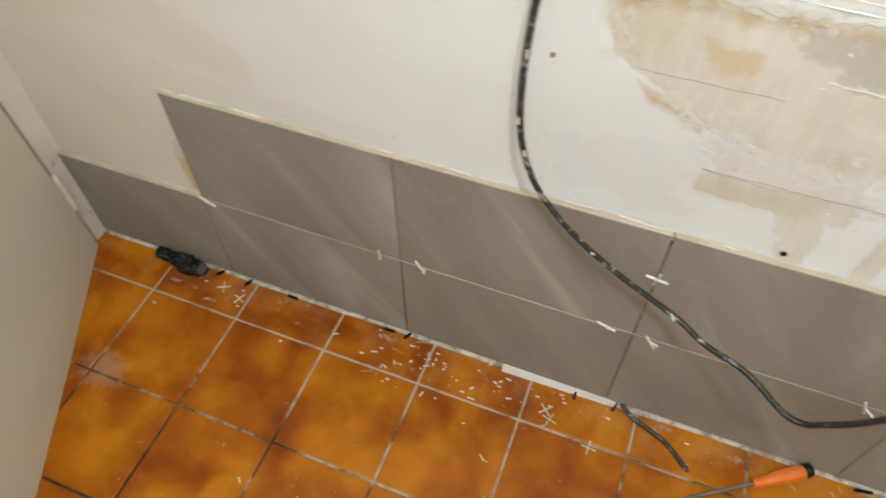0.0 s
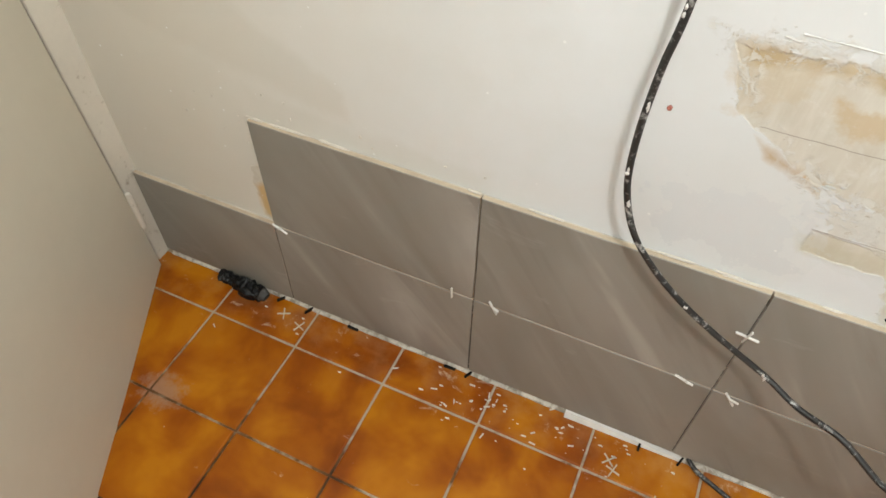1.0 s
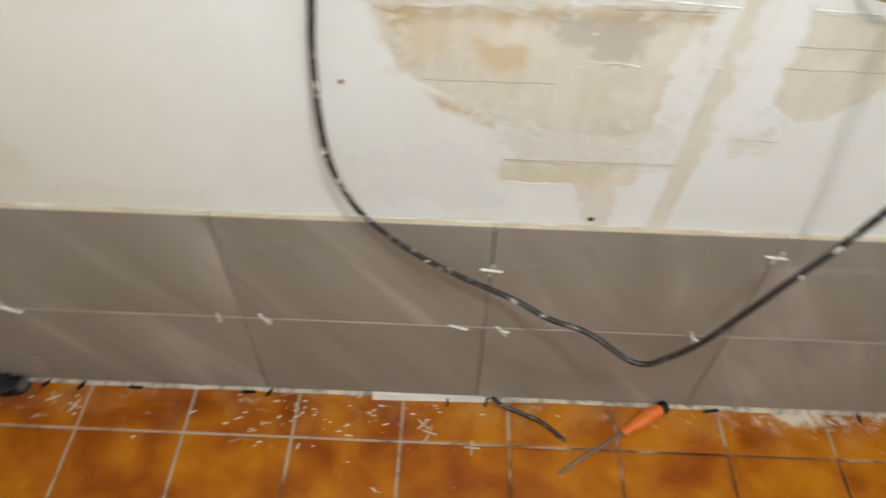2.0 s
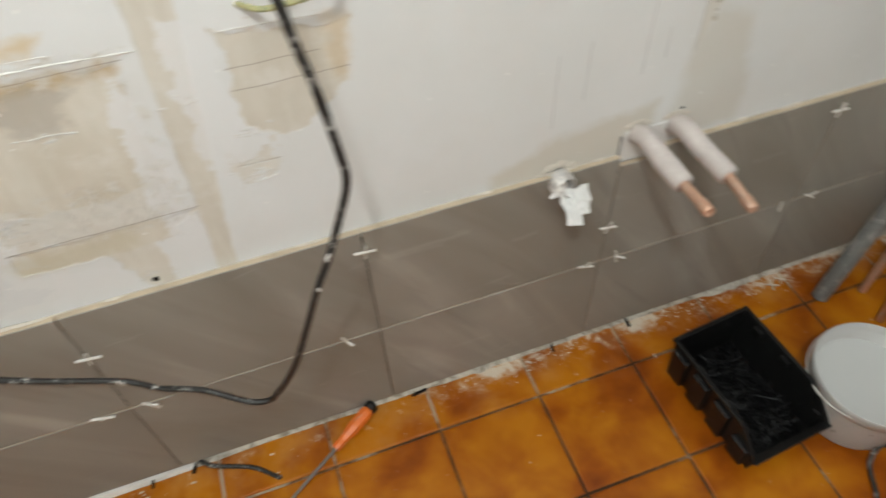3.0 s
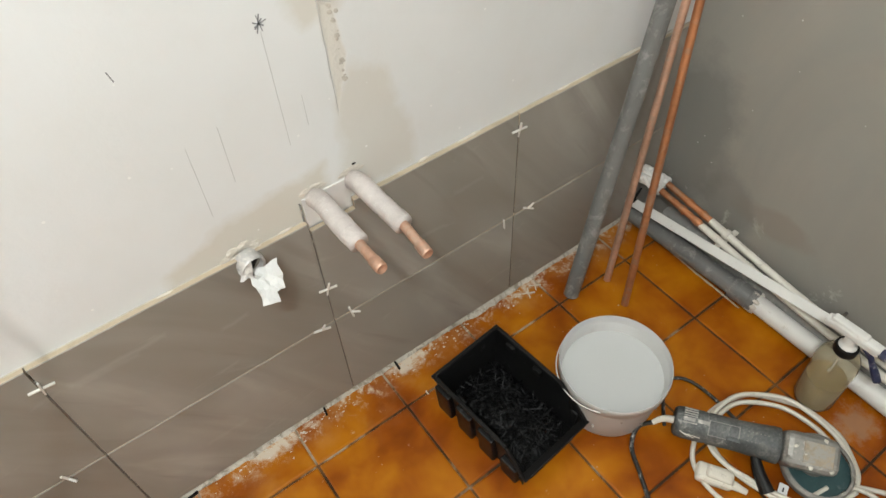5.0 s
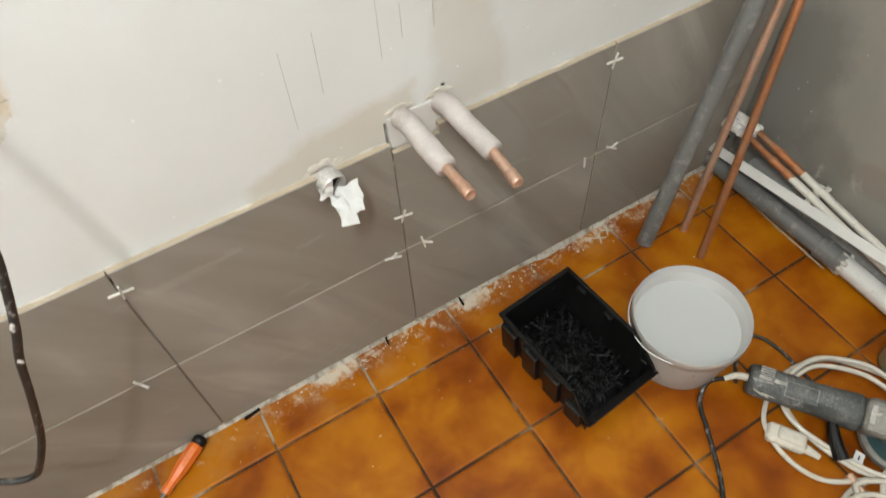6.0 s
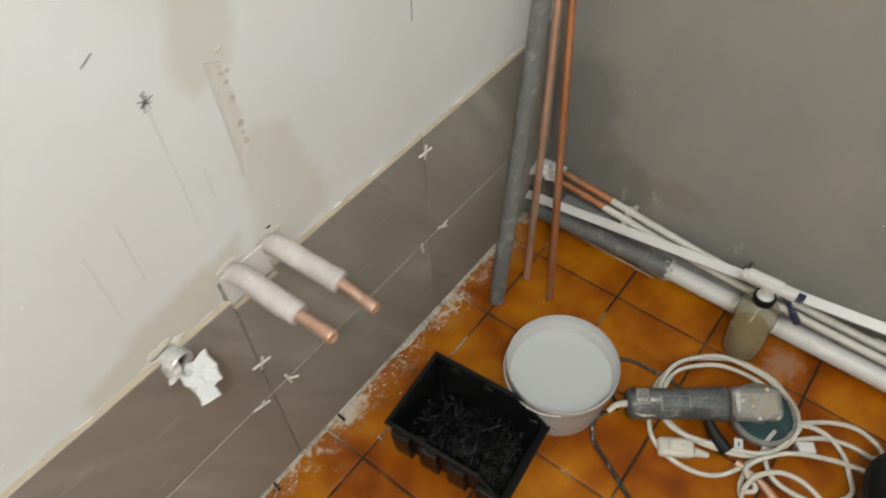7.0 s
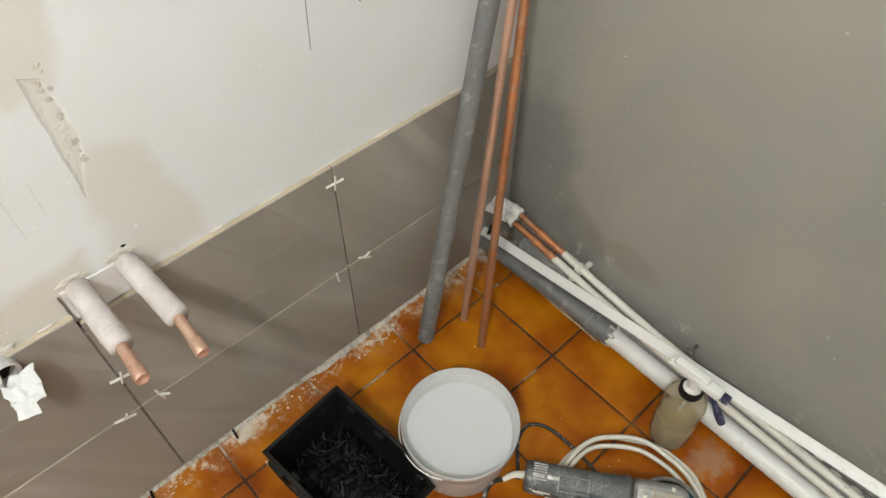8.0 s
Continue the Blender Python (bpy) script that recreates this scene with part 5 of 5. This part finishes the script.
# ---- angle grinder and its flex ----
def grinder():
    ob = thing("angle_grinder", (1.29, -0.53, 0), "dusty teal angle grinder lying on its cutting disc", "angle grinder")
    tail, head = Vector((1.234, -0.437, 0.050)), Vector((1.380, -0.642, 0.058))
    A = along(tail, head) @ pose(0, 0, 0, 0, 0, 205) @ Matrix.Diagonal((1.04, 1.04, 1.10, 1.0))

    def squash(bm, kx, ky):
        inv = A.inverted()
        for v in bm.verts:
            c = inv @ v.co
            v.co = A @ Vector((c.x * kx, c.y * ky, c.z))
        return bm

    housing = part("handle", squash(lathe([(0, 0.0), (0.022, 0.0), (0.026, 0.004), (0.0275, 0.014), (0.0275, 0.045), (0.0265, 0.052), (0.0275, 0.055), (0.0270, 0.10), (0.0285, 0.125), (0.0310, 0.155), (0.0310, 0.162), (0, 0.162)], 28, A), 1.0, 0.95), TOOL_TEAL, ob, "dusty teal motor housing", smooth=True)
    part("motor_ring", squash(lathe([(0.0305, 0.158), (0.0325, 0.160), (0.0325, 0.166), (0.0305, 0.168)], 28, A, closed=True), 1.0, 0.95), TOOL_METAL, ob, "metal joint ring", smooth=True)
    gear = part("gear_head", merge(box(-0.030, 0.030, -0.033, 0.028, 0.164, 0.247, 0.013, A, 3), lathe([(0, -0.004), (0.021, -0.004), (0.024, 0.0), (0.024, 0.022), (0.020, 0.028), (0, 0.028)], 24, pose(head.x - 0.004, head.y + 0.006, 0.024))), TOOL_METAL, ob, "cast metal gear head", smooth=False)
    part("warning_label", box(-0.018, 0.019, -0.0009, 0.0010, 0.192, 0.236, 0.0008, A @ pose(0.0, -0.0330, 0)), simple("worn_tan_label", (0.40, 0.33, 0.245), 0.75, vary=0.35, scale=70, dirt=(0.31, 0.295, 0.265), dirt_amount=0.75), gear, "worn tan label")
    for k in range(9):
        c = A @ Vector((0.024 * math.cos(k * 2.4), -0.032, 0.205 + 0.034 * math.sin(k * 1.7)))
        part("paint_chip", lump(c, (0.005, 0.0045, 0.0016), k * 1.9, 1.0, 1), TOOL_METAL if k % 2 else FLEX_WHITE, gear, "chip of pale paint")
    for k in range(5):
        part("scratch", box(-0.0005, 0.0005, -0.0005, 0.0010, 0.010 + 0.006 * k, 0.026 + 0.008 * k, 0, A @ pose(0.013 + 0.002 * k, -0.0222 + 0.0012 * k, 0, 0, 24 - 9 * k, 0)), FLEX_WHITE, housing, "pale scratch")
    part("disc", lathe([(0.010, 0), (0.0115, -0.0005), (0.056, -0.0005), (0.0575, 0.0005), (0.056, 0.0015), (0.0115, 0.0015)], 48, pose(head.x - 0.002, head.y - 0.004, 0.020, 3, -4, 0), closed=True), DISC_TEAL, ob, "teal cutting disc")
    part("guard", lathe([(0.054, 0.005), (0.058, 0.0045), (0.0615, 0.001), (0.0615, -0.010), (0.0600, -0.010), (0.0600, 0.0), (0.057, 0.003), (0.054, 0.0035)], 48, pose(head.x - 0.002, head.y - 0.004, 0.028, 3, -4, 0)), TOOL_METAL, ob, "dusty steel disc guard")
    guard = ob.children[-1]
    bm = bmesh.new()
    bm.from_mesh(guard.data)
    gone = []
    for f in bm.faces:
        c = f.calc_center_median()
        if not -0.55 < math.atan2(c.y - head.y, c.x - head.x) < 1.5:
            gone.append(f)
    bmesh.ops.delete(bm, geom=gone, context="FACES")
    bm.to_mesh(guard.data)
    bm.free()
    part("switch", box(-0.004, 0.004, -0.002, 0.004, 0.080, 0.102, 0.0015, A @ pose(0.011, -0.0255, 0)), TOOL_TEAL, housing, "black slide switch")
    for k in range(2):
        part("lettering_bar", box(-0.003, 0.003, -0.0008, 0.0008, 0.012 + 0.022 * k, 0.030 + 0.022 * k, 0, A @ pose(-0.006, -0.0262, 0)), TOOL_METAL, housing, "pale printed bar")
    for x0, x1, z0, z1 in ((-0.013, 0.013, 0.052, 0.0532), (-0.013, 0.013, 0.098, 0.0992), (-0.013, -0.0122, 0.052, 0.0992), (0.0122, 0.013, 0.052, 0.0992)):
        part("panel_line", box(x0, x1, -0.0006, 0.0018, z0, z1, 0, A @ pose(0, -0.0262 + (0.0022 if x1 - x0 < 0.01 else 0.0), 0)), TOOL_METAL, housing)
    for i in range(6):
        for k in range(3):
            c = A @ Vector((-0.010 + 0.008 * k, -0.0262, 0.112 + 0.006 * i))
            part("vent_stud", lump(c, (0.0013, 0.0013, 0.0013), i + k, 1.0, 1), TOOL_METAL, housing)
    for k in range(7):
        part("grip_ridge", box(-0.0012, 0.0012, -0.002, 0.001, 0.012 + 0.0, 0.034, 0.0005, A @ pose(-0.024 + 0.004 * k, -0.0245 + abs(k - 6) * 0.0009, 0)), TOOL_METAL, housing)
    part("side_handle", tube([(1.305, -0.560, 0.045), (1.285, -0.590, 0.034), (1.272, -0.622, 0.022)], lambda u: 0.008 + 0.005 * u, 14, 6), BIN_BLACK, ob, "black side handle")
    part("strain_relief", tube([tail + Vector((0.004, -0.004, 0)), tail + Vector((-0.012, 0.014, -0.003)), tail + Vector((-0.030, 0.022, -0.010))], lambda u: 0.0072 - 0.0025 * u, 12, 5), FLEX_WHITE, ob)
    part("mains_flex", tube([tail + Vector((-0.026, 0.020, -0.008)), (1.190, -0.402, 0.024), (1.170, -0.406, 0.012), (1.150, -0.424, 0.006), (1.131, -0.461, 0.0055), (1.109, -0.501, 0.0055), (1.083, -0.545, 0.0055), (1.03, -0.62, 0.0055), (0.96, -0.80, 0.0055)], 0.0042, 10, 8), RUBBER, ob, "dark mains flex", smooth=True)


grinder()

dark_flex = thing("dark_flex", (1.36, -0.44, 0), "dark thin flex curving over the floor tiles", "cable")
part("flex", tube([(1.236, -0.425, 0.005), (1.285, -0.378, 0.005), (1.318, -0.366, 0.005), (1.338, -0.376, 0.005), (1.350, -0.400, 0.005), (1.354, -0.436, 0.005), (1.353, -0.477, 0.005), (1.348, -0.53, 0.005)], 0.0035, 8, 8), RUBBER, dark_flex, smooth=True)


def flex_coil(label, runs, lift):
    """Loose turns of flex on the floor, one tube for each visible run."""
    ob = thing("flex_coil", (*runs[0][0], 0), label, "cable", "coils of flex")
    for k, run in enumerate(runs):
        pts = [(x, y, 0.006 + lift * k + 0.003 * math.sin(1.7 * i + k) ** 2) for i, (x, y) in enumerate(run)]
        part("flex", tube(pts, 0.0046, 10, 7), FLEX_WHITE, ob, smooth=True)
    return ob


flex_coil("cream mains flex coiled loosely round the grinder", [
    [(1.317, -0.678), (1.275, -0.660), (1.235, -0.635), (1.212, -0.603), (1.206, -0.562), (1.212, -0.523), (1.232, -0.495), (1.275, -0.471), (1.320, -0.460), (1.365, -0.463), (1.409, -0.479), (1.442, -0.512), (1.469, -0.559), (1.477, -0.603), (1.472, -0.638), (1.455, -0.672), (1.431, -0.699), (1.399, -0.713)],
    [(1.399, -0.713), (1.355, -0.706), (1.320, -0.684), (1.290, -0.655), (1.270, -0.610), (1.262, -0.560), (1.266, -0.515), (1.292, -0.484), (1.333, -0.475), (1.372, -0.478), (1.403, -0.499), (1.435, -0.538), (1.447, -0.580), (1.446, -0.620), (1.434, -0.664), (1.416, -0.689), (1.377, -0.703)],
    [(1.377, -0.703), (1.336, -0.697), (1.304, -0.672), (1.282, -0.631), (1.268, -0.589), (1.256, -0.545), (1.262, -0.508), (1.290, -0.476), (1.335, -0.466), (1.380, -0.470), (1.420, -0.494), (1.452, -0.535), (1.462, -0.585), (1.458, -0.630), (1.440, -0.672), (1.405, -0.702)]], 0.007)
flex_coil("cream flex coiled beside the grinder", [
    [(1.225, -0.765), (1.200, -0.730), (1.205, -0.690), (1.232, -0.668), (1.275, -0.666), (1.330, -0.681), (1.376, -0.716), (1.410, -0.756), (1.424, -0.802), (1.424, -0.836), (1.438, -0.850), (1.456, -0.836), (1.464, -0.800), (1.454, -0.763), (1.429, -0.729), (1.401, -0.697), (1.365, -0.678)],
    [(1.365, -0.678), (1.328, -0.673), (1.297, -0.686), (1.276, -0.710), (1.270, -0.744), (1.280, -0.785), (1.305, -0.812), (1.335, -0.826), (1.362, -0.812), (1.390, -0.796), (1.412, -0.764), (1.412, -0.725), (1.386, -0.687)],
    [(1.381, -0.834), (1.368, -0.780), (1.338, -0.719), (1.300, -0.682), (1.259, -0.662), (1.235, -0.690), (1.216, -0.672)],
    [(1.216, -0.672), (1.251, -0.680), (1.284, -0.709), (1.291, -0.746), (1.280, -0.785), (1.255, -0.820)]], 0.008)
plug = thing("plug_block", (1.205, -0.553, 0), "white plastic plug block beside the flex coil", "plug")
part("body", merge(box(-0.036, 0.030, -0.019, 0.017, 0.0, 0.021, 0.008, pose(1.232, -0.548, 0, 0, 0, -58), 3), box(-0.022, 0.024, -0.012, 0.012, 0.012, 0.027, 0.006, pose(1.232, -0.550, 0, 0, 4, -60), 3)), FLEX_WHITE, plug)
part("cord_grip", tube([(1.240, -0.576, 0.014), (1.250, -0.600, 0.012)], lambda u: 0.009 - 0.004 * u, 12, 4), FLEX_WHITE, plug)
conn = thing("connector", (1.375, -0.735, 0), "small white plastic connector on the flex", "connector")
part("body", box(-0.011, 0.011, -0.015, 0.015, 0.010, 0.026, 0.003, pose(1.364, -0.734, 0, 0, 0, 35), 2), WHITE_PVC, conn)
part("pin", box(-0.004, 0.004, 0.015, 0.022, 0.014, 0.022, 0.001, pose(1.364, -0.734, 0, 0, 0, 35)), STEEL, conn)
offcut = thing("copper_offcut", (1.25, -0.72, 0), "short bent copper pipe offcut on the floor", "pipe offcut")
part("tube", tube([(1.270, -0.645, 0.008), (1.262, -0.688, 0.008), (1.247, -0.722, 0.008), (1.225, -0.765, 0.008)], 0.0075, 14, 6), COPPER, offcut)
drum = thing("black_drum", (1.338, -0.912, 0), "black rubber bucket standing on the floor", "bucket")
part("wall", lathe([(0, 0.002), (0.070, 0.0), (0.074, 0.004), (0.092, 0.082), (0.096, 0.085), (0.096, 0.090), (0.090, 0.091), (0.072, 0.010), (0, 0.008)], 40, pose(1.338, -0.912, 0)), BIN_BLACK, drum, smooth=True)

# ---- screwdriver, cable tail, black grip ----
driver = thing("screwdriver", (0.28, -0.06, 0), "screwdriver with orange handle leaning on the wall foot", "screwdriver")
S = along((0.352, -0.013, 0.020), (0.268, -0.068, 0.014))
part("end_cap", lathe([(0, -0.012), (0.008, -0.012), (0.0125, -0.008), (0.0125, 0.004), (0, 0.004)], 18, S), BIN_BLACK, driver, "black end cap", smooth=True)
part("grip", lathe([(0, 0.003), (0.0115, 0.003), (0.0135, 0.012), (0.0135, 0.045), (0.0115, 0.060), (0.0085, 0.075), (0.0095, 0.088), (0.0085, 0.096), (0, 0.096)], 8, S), ORANGE, driver, "orange ribbed grip")
part("shaft", tube([S @ Vector((0, 0, 0.094)), (0.215, -0.100, 0.008), (0.150, -0.142, 0.004)], 0.0032, 10, 4), STEEL, driver, "steel shaft")

tail = thing("cable_tail", (0.05, -0.01, 0), "short black cable end poking from under the tiles", "cable")
part("sheath", tube([(0.030, 0.002, 0.010), (0.052, -0.016, 0.009), (0.09, -0.030, 0.006), (0.125, -0.046, 0.006), (0.165, -0.080, 0.006)], 0.0042, 10, 8), RUBBER, tail, smooth=True)

grip = thing("black_grip", (-0.92, -0.03, 0), "black rubber tool grip with grey end by the wall", "tool")
part("handle", merge(tube([(-0.982, -0.012, 0.016), (-0.962, -0.014, 0.019), (-0.935, -0.016, 0.020), (-0.90, -0.018, 0.020), (-0.872, -0.019, 0.017)], lambda u: 0.0125 + 0.0045 * u + 0.0016 * math.sin(u * 13), 16, 8, wave=0.5), lump((-0.905, -0.030, 0.016), (0.026, 0.010, 0.016), 7, 1.0, 2)), BIN_BLACK, grip)
part("tip", tube([(-0.874, -0.019, 0.018), (-0.866, -0.020, 0.016), (-0.860, -0.021, 0.014)], lambda u: 0.0145 - 0.004 * u, 16, 4), simple("dusty_grip_end", (0.07, 0.066, 0.06), 0.8, vary=0.3), grip, "grey dusty end")

# black wedges under the lowest tiles
random.seed(31)
for x, dx, turn in ((-0.835, 0.010, 60), (-0.765, 0.012, 70), (-0.44, 0.012, 8), (-0.40, 0.009, 65), (-0.055, 0.014, 88), (0.02, 0.012, 70), (0.452, 0.016, 14), (0.735, 0.010, 80), (0.905, 0.012, 85), (-0.66, 0.012, 4)):
    ob = thing("levelling_wedge", (x, -0.008, 0), "black plastic wedge under the lowest wall tiles", "wedge", "wedges under the tiling")
    part("wedge", box(-dx, dx, -0.002, 0.002, 0.0, 0.007, 0.0006, pose(x, -0.006, 0.001, 0, 12, turn)), WEDGE_BLACK, ob)

# ---- broken spacers and crumbs on the floor ----
random.seed(17)
for x, y in ((-0.099, -0.057), (-0.087, -0.073), (-0.007, -0.10), (-0.81, -0.034), (-0.764, -0.048), (1.240, -0.030), (1.265, -0.022)):
    ob = thing("loose_spacer", (x, y, 0), "loose white plastic cross spacer lying on the floor", "tile spacer", "spacers on the floor")
    m = pose(x, y, 0.0022, 0, 0, random.uniform(0, 90))
    part("cross", merge(box(-0.0140, 0.0140, -0.0012, 0.0012, -0.0018, 0.0016, 0.0004, m), box(-0.0012, 0.0012, -0.0140, 0.0140, -0.0017, 0.0014, 0.0004, m)), SPACER_DUSTY, ob)
bits = []
for i in range(230):
    zone = random.random()
    if zone < 0.26:
        x, y = random.choice((-0.40, -0.34, -0.25, -0.10)) + random.gauss(0, 0.06), -abs(random.gauss(0.05, 0.03))
    elif zone < 0.86:
        x, y = random.gauss(random.choice((0.55, 0.62, 0.70, 0.78, 0.95, 1.05, 1.2)), 0.03), -abs(random.gauss(0.012, 0.014))
    else:
        x, y = random.uniform(-1.0, 1.5), -abs(random.gauss(0.1, 0.25))
    if x < -1.0 or y < -1.2:
        continue
    if 0.26 <= zone < 0.86:
        s = random.uniform(0.0006, 0.0024)
        bits.append(lump((x, y, 0.0), (s * random.uniform(0.8, 1.8), s * random.uniform(0.5, 1.2), 0.0016), i * 0.7, 1.0, 1))
    elif random.random() < 0.22:
        bits.append(box(-random.uniform(0.003, 0.010), 0.003, -0.0012, 0.0012, 0, 0.0022, 0, pose(x, y, 0.0004, 0, 0, random.uniform(0, 180))))
    else:
        s = random.uniform(0.0008, 0.0035)
        bits.append(lump((x, y, 0.0004), (s * random.uniform(1, 2), s * 0.7, s * 0.5), i * 0.61, 1.0, 1))
tagged(part("plaster_debris", merge(*bits), WHITE_PLASTER), "white plaster crumbs and broken spacer legs on the floor", "debris", kind="stuff")
ridge = [tube([(1.584, -0.03, 0.0), (1.578, -0.12, 0.0), (1.574, -0.20, 0.0), (1.572, -0.28, 0.0), (1.570, -0.335, 0.0)], lambda u: 0.0016 + 0.0012 * abs(math.sin(u * 31)) * abs(math.sin(u * 7)), 8, 16, wave=0.7)]
tagged(part("floor_sealant", merge(*ridge), simple("old_sealant", (0.56, 0.47, 0.37), 0.8, vary=0.4, scale=60)), "dried white sealant along the foot of the grey wall", "sealant", kind="stuff")


# ---- floor tiles ----
def floor_tile(w, d):
    """A tile of that size with softened edges, its centre at the origin, top at z = 0."""
    bm = bmesh.new()
    rings = []
    for inset, z in ((0.0, -0.008), (0.0, -0.0028), (0.0012, -0.0008), (0.0045, 0.0)):
        x, y = w / 2 - inset, d / 2 - inset
        rings.append([bm.verts.new(q) for q in ((-x, -y, z), (x, -y, z), (x, y, z), (-x, y, z))])
    for a, b in zip(rings, rings[1:]):
        for i in range(4):
            bm.faces.new((a[i], a[(i + 1) % 4], b[(i + 1) % 4], b[i]))
    bm.faces.new(rings[-1])
    return bm


JOINT = 0.0038
shared = {}
random.seed(2)
xs = [FX + PITCH * k for k in range(-2, 13)]
xs = [X0] + [x for x in xs if x > X0 + 0.02] + [1.604]
ys = [0.004] + [y for y in (FY - PITCH * k for k in range(0, 11)) if y > Y0 + 0.02] + [Y0]
for xa, xb in zip(xs, xs[1:]):
    for ya, yb in zip(ys, ys[1:]):
        w, d = round(xb - xa - JOINT, 4), round(ya - yb - JOINT, 4)
        if w < 0.01 or d < 0.01:
            continue
        if (w, d) not in shared:
            ob = part("tile", floor_tile(w, d), FLOOR_TILE, floor)
            shared[(w, d)] = ob.data
        else:
            ob = new("tile", shared[(w, d)])
            ob.parent = floor
        ob.matrix_basis = pose((xa + xb) / 2, (ya + yb) / 2, random.uniform(-0.0004, 0.0003), random.gauss(0, 0.06), random.gauss(0, 0.06), random.gauss(0, 0.12))
